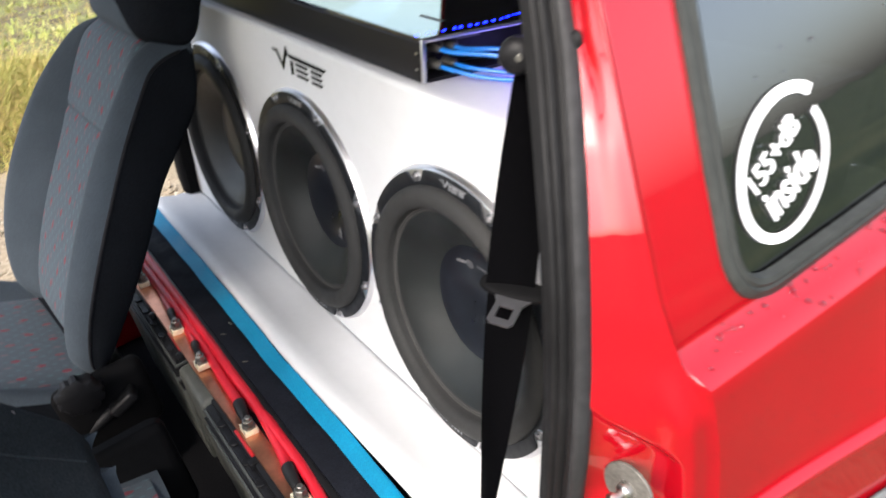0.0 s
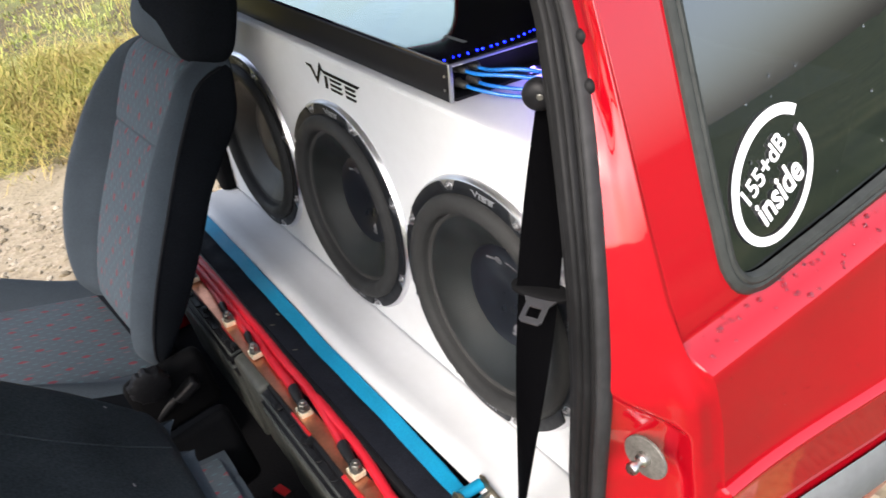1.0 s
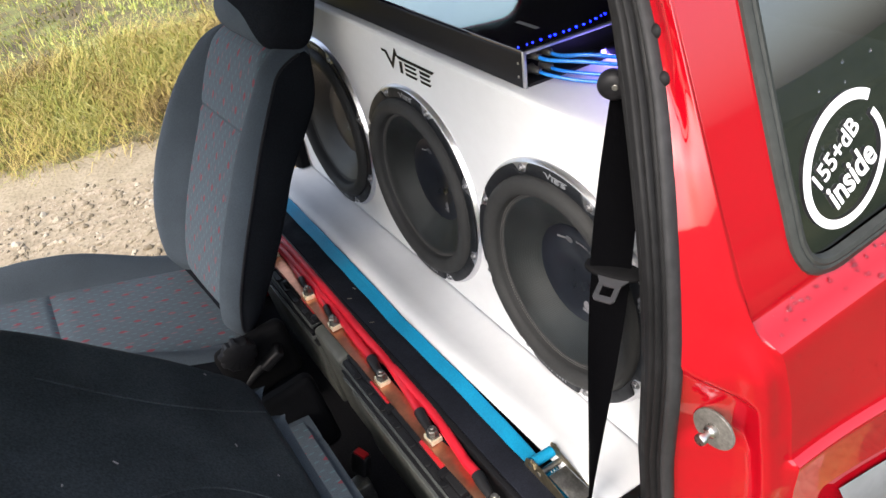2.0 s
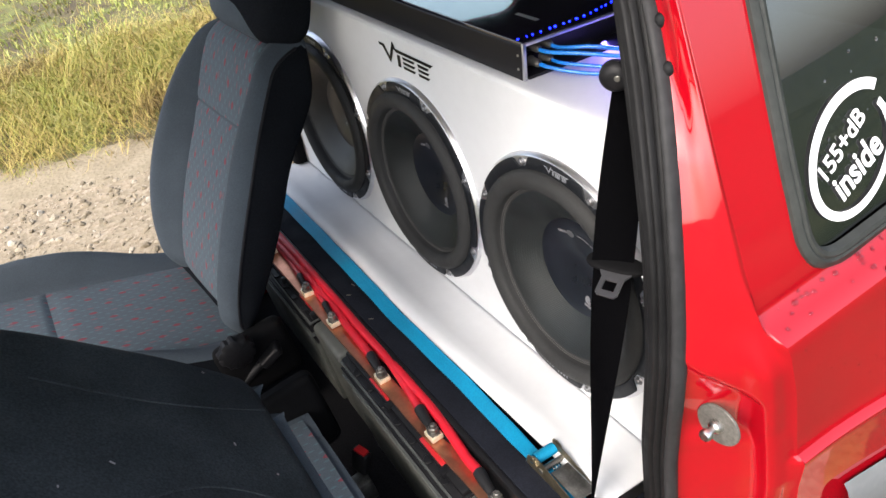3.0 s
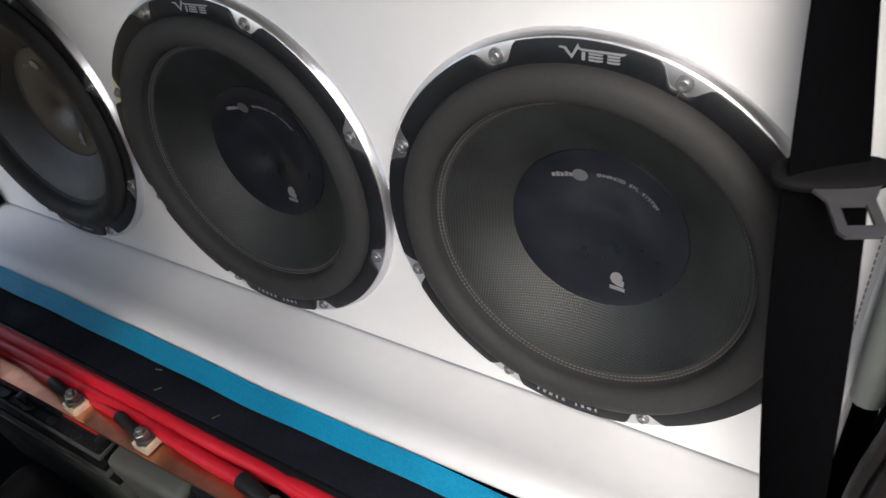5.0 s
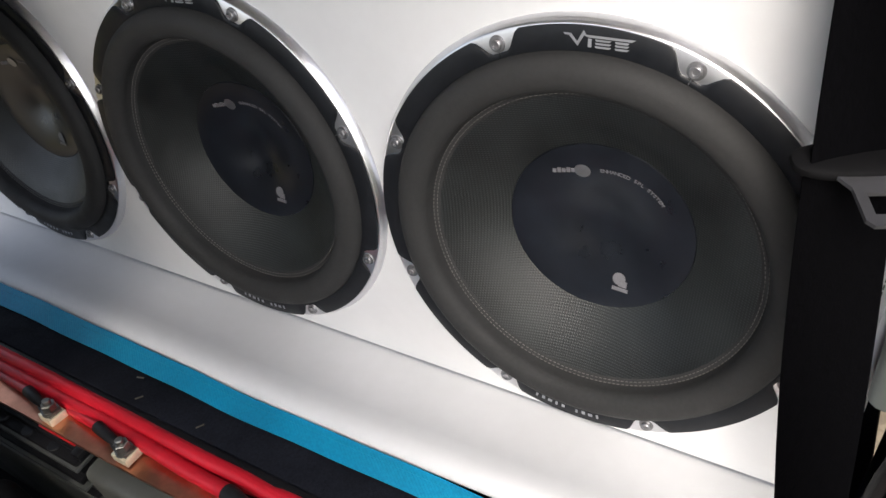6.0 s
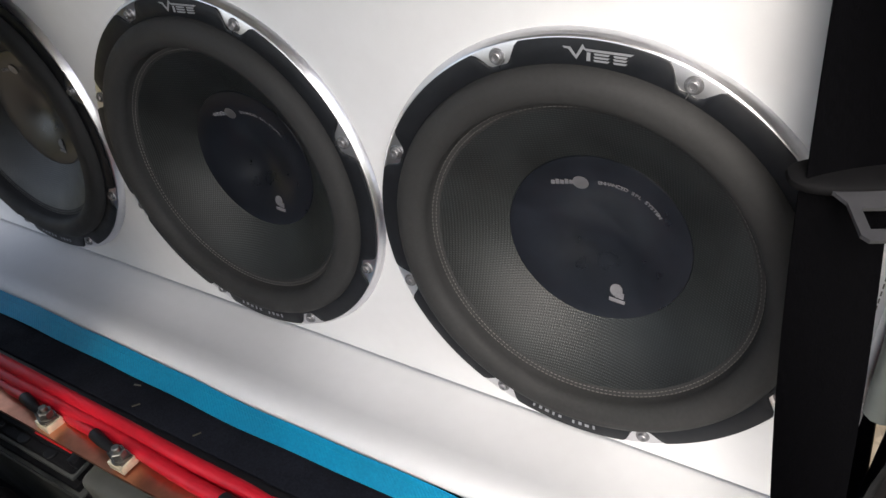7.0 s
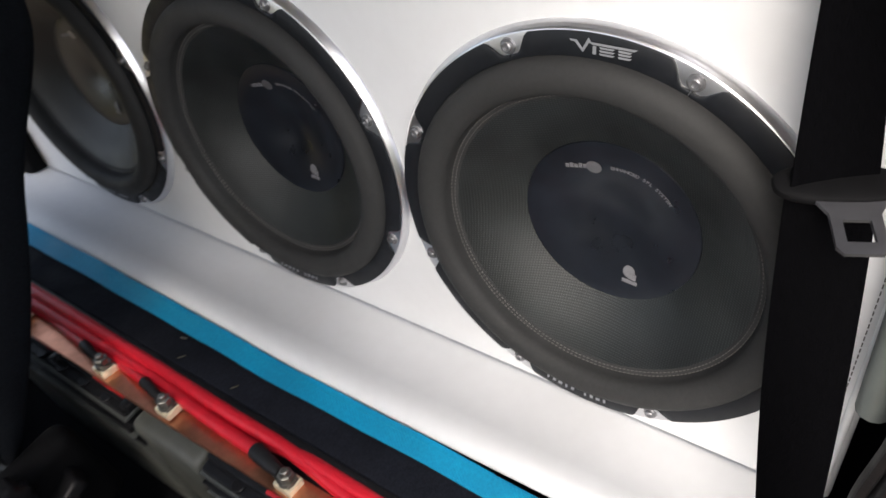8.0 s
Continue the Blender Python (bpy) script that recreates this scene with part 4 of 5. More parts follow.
def build_box():
    bm = bmesh.new()
    n = 72

    def sheet(cx, hole, x0, x1):
        rows = []
        for j in range(6):
            k = j / 5
            row = []
            for i in range(n):
                a = 2 * math.pi * i / n
                c, s = math.cos(a), math.sin(a)
                ks = []
                if c > 1e-9: ks.append((x1 - cx) / c)
                if c < -1e-9: ks.append((x0 - cx) / c)
                if s > 1e-9: ks.append(TOP / s)
                if s < -1e-9: ks.append(FOOT / s)
                o = min(ks)
                r = hole + (o - hole) * k
                row.append(bm.verts.new((cx + r * c, FACE, r * s)))
            rows.append(row)
        for j in range(5):
            for i in range(n):
                bm.faces.new((rows[j][i], rows[j][(i + 1) % n], rows[j + 1][(i + 1) % n], rows[j + 1][i]))
        # wall of the hole
        back_row = [bm.verts.new((v.co.x, FACE + 0.03, v.co.z)) for v in rows[0]]
        for i in range(n):
            bm.faces.new((rows[0][i], back_row[i], back_row[(i + 1) % n], rows[0][(i + 1) % n]))
        for cxx in (x0, x1):
            for zz in (TOP, FOOT):
                v = bm.verts.new((cxx, FACE, zz))
                near = sorted(rows[-1], key=lambda q: (q.co - v.co).length)[:2]
                if (near[0].co - v.co).length > 1e-5 and abs((near[0].co - v.co).cross(near[1].co - v.co).length) > 1e-9:
                    bm.faces.new((near[0], near[1], v))

    h = PITCH / 2
    sheet(0.0, 0.190, -h, RIGHT - 0.012)
    sheet(-PITCH, 0.190, -PITCH - h, -h)
    sheet(-2 * PITCH, 0.190, LEFT, -PITCH - h)
    # rounded top edge, lid, and the rolled right end
    def lid(u, v):
        x = LEFT + (RIGHT - 0.012 - LEFT) * u
        pts = [(FACE, TOP), (FACE + 0.002, TOP + 0.004), (FACE + 0.006, TOP + 0.006), (FACE + 0.02, TOP + 0.006), (0.25, TOP + 0.006), (0.48, TOP + 0.006)]
        y, z = pts[round(v * 5)]
        return (x, y, z)
    grid(lid, 24, 5, bm=bm)
    def end(u, v):
        z = FOOT + (TOP + 0.006 - FOOT) * u
        pts = [(RIGHT - 0.012, FACE), (RIGHT - 0.005, FACE + 0.001), (RIGHT - 0.001, FACE + 0.005), (RIGHT, FACE + 0.012), (RIGHT, 0.48)]
        x, y = pts[round(v * 4)]
        return (x, y, z)
    grid(end, 12, 4, bm=bm)
    grid(lambda u, v: (LEFT, FACE + 0.46 * v, FOOT + (TOP - FOOT) * u), 6, 3, bm=bm)
    bmesh.ops.remove_doubles(bm, verts=bm.verts[:], dist=1e-5)
    part("baffle", bm, M_VINYL, box, "smooth white vinyl front panel")
    # piping along the right end, with its stitching
    part("piping", tube([(RIGHT - 0.008, FACE - 0.002, FOOT), (RIGHT - 0.008, FACE - 0.002, 0.0), (RIGHT - 0.008, FACE - 0.002, TOP)], 0.0035, 10, 4), M_VINYL, box, "white piping")
    st = [block(RIGHT - 0.0165, RIGHT - 0.0155, FACE - 0.0006, FACE + 0.001, z, z + 0.004) for z in np.arange(FOOT, TOP, 0.0065)]
    part("stitching", join(*st), M_THREAD, box, "row of grey stitches", smooth=False)
    # the shelf in front of the baffle: a padded white board with a rolled front edge
    prof = [(FACE + 0.003, -0.2145), (FACE - 0.0002, -0.2135), (FACE - 0.0015, -0.2125), (FACE - 0.008, -0.2120), (-0.022, -0.2135), (-0.046, -0.2150), (-0.069, -0.2125), (-0.086, -0.2095), (-0.097, -0.2120), (-0.104, -0.2175), (-0.1065, -0.2250),
            (-0.104, -0.2300), (-0.098, -0.2360), (-0.088, -0.2400), (FACE, -0.2400)]
    def shelf(u, v):
        x = LEFT - 0.012 + (RIGHT + 0.008 - LEFT) * u
        y, z = prof[round(v * (len(prof) - 1))]
        y -= 0.008 * math.exp(-((x + 0.30) / 0.26) ** 2) * max(0.0, min(1.0, (FACE - y) / 0.11))
        z += 0.0010 * noise.noise(Vector((x * 5, y * 12, 2.0))) if 4 < round(v * 14) < 11 else 0
        return (x, y, z)
    bm = grid(shelf, 60, len(prof) - 1)
    bmesh.ops.holes_fill(bm, edges=[e for e in bm.edges if e.is_boundary])
    part("front_shelf", bm, M_VINYL, box, "padded white vinyl shelf with a rolled edge")
    part("shelf_support", block(LEFT + 0.02, RIGHT - 0.01, -0.080, 0.45, -0.56, -0.247), M_BOARD, box, "black board under the shelf")


build_box()


def logo(parent, m, w, material, thick, name="logo", label=""):
    """A zigzag stroke that runs into a long bar, with a small upright and two blocks under it: plain shapes."""
    s = w / 2.04
    t = 0.075
    bms = []

    def poly(pts):
        bms.append(slab([(x * s, z * s * 0.62) for x, z in pts], thick))

    poly([(-1.02, 0.20), (-0.80, 0.20), (-0.62, -0.15), (-0.44, 0.40), (-0.36, 0.20), (1.02, 0.20), (0.93, 0.10), (-0.30, 0.10), (-0.42, 0.18), (-0.60, -0.33), (-0.86, 0.12), (-0.98, 0.12)])
    poly([(-0.30, 0.04), (-0.20, 0.04), (-0.20, -0.34), (-0.30, -0.34)])
    for x0, bars in ((-0.10, ((0.04, -0.04), (-0.11, -0.19), (-0.26, -0.34))), (0.46, ((0.04, -0.05), (-0.11, -0.19), (-0.26, -0.34)))):
        for i, (z1, z0) in enumerate(bars):
            x1 = x0 + 0.46 - (0.06 if x0 > 0.3 else 0)
            poly([(x0, z1), (x1, z1), (x1 - 0.05, z0), (x0 + 0.03, z0)])
    ob = part(name, bms[0], material, parent, label, smooth=False)
    ob.matrix_local = m
    for bm in bms[1:]:
        part("bar", bm, material, ob, smooth=False)
    return ob


logo(box, pose(-0.405, FACE - 0.0004, 0.2495, 0, 0.0, 0), 0.189, M_LOGOBLK, 0.0012, label="gloss black zigzag emblem")


# ---- the loudspeakers ----
def build_subwoofer():
    sw = thing("subwoofer", BOX @ pose(0, 0, 0, 0, 1.3, 0), "large black subwoofer with a silver rim and woven cone", "subwoofer", "subwoofers in the box")
    rim = [(0.180, 0.012), (0.180, 0.0006), (0.2012, 0.0006), (0.2022, 0.0010), (0.2032, 0.0022), (0.2044, 0.0046), (0.2052, 0.0054), (0.2058, 0.0078), (0.2068, 0.0092), (0.2068, 0.0120), (0.185, 0.0120)]
    part("rim", lathe(rim, 128), M_ALU, sw, "polished silver rim")
    # black trim plates between the screws
    for k in range(8):
        a0 = 22.5 + 45 * k
        bm = bmesh.new()
        n = 44
        rows = []
        for i in range(n + 1):
            a = a0 + 0.12 + 44.76 * i / n
            gap = min(i, n - i) / n * 44.76
            out = 0.1862 + 0.0148 * ease(gap, 1.9, 6.2)
            row = []
            for r, d in ((0.1818, 0.0), (0.1818, -0.0010), (0.1832, -0.0016), (out - 0.0012, -0.0016), (out, -0.0010), (out, 0.0007)):
                row.append(bm.verts.new((r * math.cos(radians(a)), d, r * math.sin(radians(a)))))
            rows.append(row)
        for p, q in zip(rows, rows[1:]):
            for j in range(5):
                bm.faces.new((p[j], p[j + 1], q[j + 1], q[j]))
        bm.faces.new(rows[0]), bm.faces.new(rows[-1])
        part("trim_plate", bm, M_GASKBLK, sw)
    # screws on raised lugs
    for k in range(8):
        a = radians(22.5 + 45 * k)
        m = pose(0.1931 * math.cos(a), 0, 0.1931 * math.sin(a)) @ Matrix.Rotation(a * -1, 4, "Y")
        lug = lathe([(0, -0.0010), (0.0062, -0.0010), (0.0066, -0.0004), (0.0068, 0.001)], 24)
        bmesh.ops.transform(lug, matrix=m, verts=lug.verts[:])
        part("lug", lug, M_SATIN, sw)
        sc = lathe([(0, -0.0024), (0.0020, -0.0024), (0.0022, -0.0038), (0.0038, -0.0040), (0.0045, -0.0034), (0.0046, -0.001)], 12)
        bmesh.ops.transform(sc, matrix=m, verts=sc.verts[:])
        part("screw", sc, M_SATIN, sw, "hex socket screw")
    # surround: a wide half roll
    prof = [(0.1822, 0.0)] + [(0.1663 + 0.0157 * math.cos(radians(a)), -0.001 - 0.0135 * math.sin(radians(a))) for a in range(0, 181, 9)] + [(0.1502, 0.003), (0.1488, 0.007)]
    part("surround", lathe(prof, 128), M_FOAM, sw, "wide dark grey half-roll surround")
    # flange of the surround and stitches in two rows
    part("surround_flange", lathe([(0.1520, 0.0045), (0.1500, 0.0055), (0.1432, 0.0080), (0.1424, 0.0092)], 128), M_FOAM, sw)
    for r, d in ((0.1488, 0.0060), (0.1456, 0.0072)):
        st = []
        n = 210
        for i in range(n):
            a = 360 / n * i
            b2 = block(-0.0013, 0.0013, -0.0003, 0.0003, -0.00028, 0.00028)
            bmesh.ops.transform(b2, matrix=Matrix.Rotation(radians(-a), 4, "Y") @ pose(r, d - 0.0003, 0) @ Matrix.Rotation(radians(90), 4, "Y"), verts=b2.verts[:])
            st.append(b2)
        part("stitching", join(*st), M_THREAD, sw, "row of grey stitches", smooth=False)
    # cone and inverted cap
    cone = [(0.1440, 0.0078), (0.1340, 0.0128), (0.120, 0.0212), (0.106, 0.0305), (0.094, 0.0385), (0.084, 0.0450), (0.078, 0.0485)]
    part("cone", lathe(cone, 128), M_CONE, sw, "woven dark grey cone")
    cap = [(0.0858, 0.0440), (0.0852, 0.0426), (0.082, 0.0424), (0.070, 0.0438), (0.055, 0.0468), (0.040, 0.0512), (0.028, 0.0558), (0.018, 0.0592), (0.008, 0.0610), (0.0, 0.0614)]
    dc = part("dust_cap", lathe(cap, 96), M_CAP, sw, "smooth black inverted dust cap")

    def on_cap(x, z, turn=0.0):
        r = math.hypot(x, z)
        ds = [(q, d) for q, d in cap][2:]
        d = interp([(q, dd) for q, dd in ds], r)[0]
        tilt = math.atan2(0.0036, 0.012)
        a = math.atan2(z, x)
        return pose(x, d - 0.0012, z) @ Matrix.Rotation(-a, 4, "Y") @ Matrix.Rotation(-tilt * 0.9, 4, "Z") @ Matrix.Rotation(a, 4, "Y") @ Matrix.Rotation(turn, 4, "Y")

    spot = disc(0.0072, 0.0004, 28, on_cap(-0.018, 0.057))
    part("print", spot, M_SATIN, dc, "silver printed disc")
    for i in range(5):
        bm = block(-0.0016, 0.0016, -0.0002, 0.0002, -0.0022, 0.0022 + 0.001 * (i % 2), m=on_cap(-0.043 + 0.0041 * i, 0.0525 + 0.0008 * i))
        part("print", bm, M_PRINTDK, dc, smooth=False)
    phrase = "ENHANCED SPL SYSTEM"
    for i, ch in enumerate(phrase):
        if ch == " ":
            continue
        a = radians(99 - 60 * i / (len(phrase) - 1))
        x, z = 0.058 * math.cos(a) + 0.008, 0.054 * math.sin(a) + 0.007
        lettering("print", ch, 0.0055, M_PRINTDK, dc, on_cap(x, z, math.pi / 2 - a) @ pose(0, 0, 0, 90), thick=0.0001, bold=0.0001)
    em = join(disc(0.0062, 0.0004, 20, on_cap(0.022, -0.050)), block(-0.0078, 0.0078, -0.0002, 0.0002, -0.0018, 0.0018, m=on_cap(0.024, -0.0605)),
              block(-0.004, 0.004, -0.0002, 0.0002, -0.003, 0.003, m=on_cap(0.026, -0.0545)))
    part("print", em, M_PRINTDK, dc, "small grey emblem", smooth=False)
    # badge at the top of the ring, and a row of small marks at the bottom
    logo(sw, pose(0.006, -0.0015, 0.1915), 0.052, M_PRINT, 0.0006, name="badge", label="silver zigzag emblem")
    marks = []
    for i in range(10):
        if i == 5:
            continue
        a = radians(-101.5 + 2.15 * i)
        w = 0.0011 + 0.0005 * ((i * 7) % 3)
        marks.append(block(-w, w, -0.0003, 0.0003, -0.0017 - 0.0006 * (i % 3 == 0), 0.0017 + 0.0007 * (i % 2), m=pose(0.1918 * math.cos(a), -0.0018, 0.1918 * math.sin(a)) @ Matrix.Rotation(-a - math.pi / 2, 4, "Y")))
    part("ring_marks", join(*marks), M_PRINT, sw, "small silver lettering drawn as bars", smooth=False)
    return sw


first = build_subwoofer()
for k in (1, 2):
    copy_thing(first, BOX @ pose(-PITCH * k, 0, 0, 0, (-0.9, 1.1)[k - 1], 0))


# ---- the amplifier on the box ----
def build_amp():
    A0, A1 = -0.880, -0.0885
    Y0, Y1, Z0, Z1 = 0.028, 0.42, TOP + 0.0065, TOP + 0.057
    amp = thing("amplifier", BOX, "long gloss black amplifier in a silver-edged case on the white box", "amplifier")
    part("front_panel", block(A0, A1 - 0.004, Y0, Y0 + 0.01, Z0, Z1, 0.0015), M_AMPEND, amp, "satin black front", smooth=False)
    part("lid", block(A0, A1 - 0.002, Y0 + 0.001, Y1, Z1, Z1 + 0.005, 0.001), M_AMP, amp, "mirror-like black lid", smooth=False)
    part("base", block(A0, A1 - 0.002, Y0 + 0.011, Y1, Z0 - 0.001, Z0 + 0.004), M_AMPEND, amp)
    part("end_panel", block(A1 - 0.05, A1 - 0.04, Y0 + 0.011, Y1, Z0 + 0.004, Z1), M_AMPEND, amp, "recessed black connector panel")
    e = [block(A1 - 0.004, A1, Y0, Y0 + 0.006, Z0, Z1 + 0.004, 0.0008), block(A1 - 0.004, A1, Y0 + 0.006, Y1, Z1 - 0.001, Z1 + 0.004, 0.0008), block(A1 - 0.004, A1, 0.215, 0.220, Z0, Z1, 0.0006)]
    for bm, nm in zip(e, ("edge_trim", "edge_trim", "edge_trim")):
        part(nm, bm, M_ALU, amp, "thin silver edge")
    # sockets
    for y in (0.060, 0.082):
        for z in (Z0 + 0.016, Z0 + 0.038):
            bm = lathe([(0, -0.022), (0.004, -0.022), (0.0058, -0.018), (0.0062, -0.004), (0.008, 0.0)], 16)
            bmesh.ops.transform(bm, matrix=pose(A1 - 0.026, y, z, 0, 0, 90), verts=bm.verts[:])
            part("socket", bm, M_DULLSTEEL, amp, "round metal plug")
    for z in (Z0 + 0.016, Z0 + 0.036):
        part("bolt", disc(0.002, 0.001, 12, pose(A1 - 0.012, Y0, z)), M_STEEL, amp)
    # faint bars in place of lettering on the panel and lid
    for y0, y1, z in ((0.035, 0.052, Z0 + 0.010), (0.11, 0.15, Z0 + 0.035), (0.035, 0.045, Z0 + 0.034)):
        part("print", block(A1 - 0.0402, A1 - 0.0396, y0, y1, z, z + 0.004), M_PRINTDK, amp)
    part("print", block(-0.20, -0.15, 0.10, 0.108, Z1 + 0.005, Z1 + 0.0054), M_PRINTDK, amp)
    # a string of blue lights along the lid's end
    rng = random.Random(3)
    for i in range(22):
        y = Y0 + 0.008 + 0.0135 * i + rng.uniform(-0.003, 0.003)
        x = A1 - 0.019 - 0.0018 * max(0, i - 8) ** 1.25 + rng.uniform(-0.001, 0.001)
        h = rng.uniform(0.0005, 0.0013)
        part("light", block(x - h, x + h, y - h, y + h, Z1 + 0.004, Z1 + 0.0062, 0.0004), M_LED, amp, "small blue light")
    # blue signal cables
    for i, (y, z) in enumerate(((0.060, Z0 + 0.016), (0.082, Z0 + 0.016), (0.060, Z0 + 0.038), (0.082, Z0 + 0.038))):
        cb = thing("signal_cable", BOX, "bright blue twisted signal cable plugged into the amplifier", "cable", "signal cables of the amplifier")
        x0 = A1 - 0.02
        pts = [(x0, y, z), (x0 + 0.03, y + 0.004, z - 0.002), (x0 + 0.07, y + 0.03, z - 0.008 + 0.003 * i), (x0 + 0.12, y + 0.07 + 0.004 * i, z - 0.008), (x0 + 0.17, y + 0.13, z - 0.002), (x0 + 0.21, y + 0.21, z - 0.004)]
        part("cord", tube(pts, 0.0029, 10, 10), M_BLUECABLE, cb)


build_amp()


# ---- strap, board, cables and batteries in front of the box ----
def build_strap():
    st = thing("ratchet_strap", BOX, "blue webbing ratchet strap drawn tight along the box", "strap")
    rows = []
    for i in range(81):
        x = -1.10 + (0.111 + 1.10) * i / 80
        k = ease(x, 0.035, 0.111)
        near = 0.012 * ease(x, -0.40, 0.02)
        back_y, front_y = near - 0.1285 - 0.040 * x - 0.018 * x * x, near - 0.1525 - 0.035 * x - 0.018 * x * x
        rows.append(((x, (back_y + front_y) / 2 + 0.0005 * math.sin(x * 40), -0.2250 + 0.006 * k + 0.0006 * math.sin(x * 23)), Vector((0, (back_y - front_y) * (1 - 0.05 * k), 0.0075 * (1 - k)))))
    part("webbing", ribbon(rows, 0.0016), M_STRAP, st, "bright blue webbing", smooth=False)
    part("webbing", ribbon([((q[0], q[1] + 0.36 * w[1], q[2] + 0.36 * w[2]), w * 0.30) for q, w in rows if q[0] < -0.03], 0.0030), M_STRAP, st, "folded edge of the webbing")
    rows = [((x, y - 0.001, z + 0.0022 + 0.0006 * math.sin(x * 31)), w * 0.8) for (x, y, z), w in [((r[0][0], r[0][1], r[0][2]), r[1]) for r in rows if r[0][0] > -0.10]]
    part("webbing", ribbon(rows, 0.0012), M_STRAP, st, "folded-back end of the webbing", smooth=False)
    # ratchet
    R = pose(0.029, -0.0150, -0.061) @ Matrix.Diagonal((0.75, 0.75, 0.65, 1))
    for y in (-0.168, -0.112):
        pts = rounded_loop([(0.075, -0.262), (0.10, -0.215), (0.135, -0.215), (0.225, -0.238), (0.228, -0.262)], [0.012, 0.018, 0.012, 0.006, 0.006], 5)
        part("side_plate", slab([(p.x, p.y) for p in pts], 0.0022, R @ pose(0, y, 0)), M_ZINC, st, "yellow-zinc plated steel side plate")
    for x, z, r in ((0.103, -0.232, 0.008), (0.128, -0.240, 0.0065)):
        part("spindle", tube([(x, -0.172, z), (x, -0.14, z), (x, -0.108, z)], r, 14, 3), M_DULLSTEEL, st, "dull steel spindle").matrix_local = R
    for y in (-0.172, -0.1065):
        bm = lathe([(0.006, -0.002), (0.011, -0.002), (0.0145, -0.002), (0.0145, 0.001), (0.006, 0.001)], 22)
        for v in bm.verts:
            r = math.hypot(v.co.x, v.co.z)
            if r > 0.012:
                a = math.atan2(v.co.z, v.co.x)
                s = 1 + 0.10 * math.copysign(1, math.sin(a * 11))
                v.co.x, v.co.z = v.co.x * s, v.co.z * s
        bmesh.ops.transform(bm, matrix=R @ pose(0.103, y, -0.232), verts=bm.verts[:])
        part("ratchet_wheel", bm, M_ZINC, st, "toothed wheel")
    part("webbing_roll", tube([(0.103, -0.164, -0.232), (0.103, -0.14, -0.232), (0.103, -0.116, -0.232)], 0.0125, 18, 3), M_STRAP, st, "blue webbing wound on the spindle").matrix_local = R
    part("handle", block(0.150, 0.232, -0.163, -0.119, -0.232, -0.228, 0.0015, m=R), M_DULLSTEEL, st, "steel release handle")
    part("spring", tube([(0.14 + 0.004 * math.cos(i * 1.3), -0.150 + 0.0014 * i, -0.238 + 0.004 * math.sin(i * 1.3)) for i in range(18)], 0.0009, 6, 3), M_STEEL, st).matrix_local = R
    part("webbing_tail", ribbon([((0.115 + 0.02 * i, -0.141 - 0.002 * i, -0.250 - 0.002 * i), Vector((0, 0.035, 0))) for i in range(10)], 0.002), M_STRAP, st).matrix_local = R


build_strap()
board = thing("carpet_board", BOX, "black carpet-covered board with a few staples", "board")
part("board", block(-1.06, 0.30, -0.1815, -0.1200, -0.320, -0.2311, 0.0025, 2), M_BOARD, board)
part("board_edge", block(-1.06, 0.30, -0.1930, -0.1820, -0.32, -0.2325, 0.002), M_BLACKPLAS, board, "black edging strip")
for x, y, a in ((-0.3787, -0.1692, 58), (-0.4795, -0.1698, 52), (-0.505, -0.146, 15)):
    part("staple", block(-0.0048, 0.0048, -0.0008, 0.0008, -0.0003, 0.0009, m=pose(x, y, -0.2311, 0, 0, a)), M_ZINC, board, "small bright staple")

BOLTS = ((-0.787, -0.2280), (-0.575, -0.2275), (-0.4423, -0.2265), (-0.2379, -0.2245), (-0.0623, -0.2215), (0.1093, -0.2170))
BAR_Z = -0.256


def build_bus_bar():
    bar = thing("bus_bar", BOX, "bare copper bus bar bolted across the batteries", "bus bar")

    def strip(u, v):
        x = -1.02 + 1.34 * u
        y = interp([(a, b2) for a, b2 in BOLTS] + [(-1.02, -0.229), (0.32, -0.214)], x)[0]
        o = [(-0.0145, -0.0015), (-0.0140, 0.0015), (0.0140, 0.0015), (0.0145, -0.0015)][round(v * 3)]
        sag = 0.0018 * math.sin(x * 18)
        return (x, y + o[0], BAR_Z + o[1] + sag)

    part("strip", grid(strip, 70, 3), M_COPPER, bar)
    for i, (x, y) in enumerate(BOLTS):
        m = pose(x, y, BAR_Z + 0.002, random.uniform(-3, 3), random.uniform(-3, 3), random.uniform(-14, 14))
        b = block(-0.0125, 0.0125, -0.011, 0.011, 0.0, 0.011, 0.0012, 2, m)
        part("terminal_block", b, M_BRASS, bar, "pale brass terminal block")
        nut = []
        for r, z0, z1, seg in ((0.0105, 0.011, 0.0125, 24), (0.0098, 0.0125, 0.0155, 24)):
            q = disc(r, z1 - z0, seg, m @ pose(0, 0, z0, -90))
            nut.append(q)
        part("washer", join(*nut), M_DULLSTEEL, bar, "dull steel washers")
        q = disc(0.0088, 0.0095, 6, m @ pose(0, 0, 0.0155, -90) @ Matrix.Rotation(0.4 + i, 4, "Y"), bevel=0.001)
        part("nut", q, M_DULLSTEEL, bar, "dull steel hexagon nut")
        q = disc(0.0048, 0.006, 14, m @ pose(0, 0, 0.025, -90), bevel=0.001)
        part("stud", q, M_DULLSTEEL, bar)
    return bar


build_bus_bar()


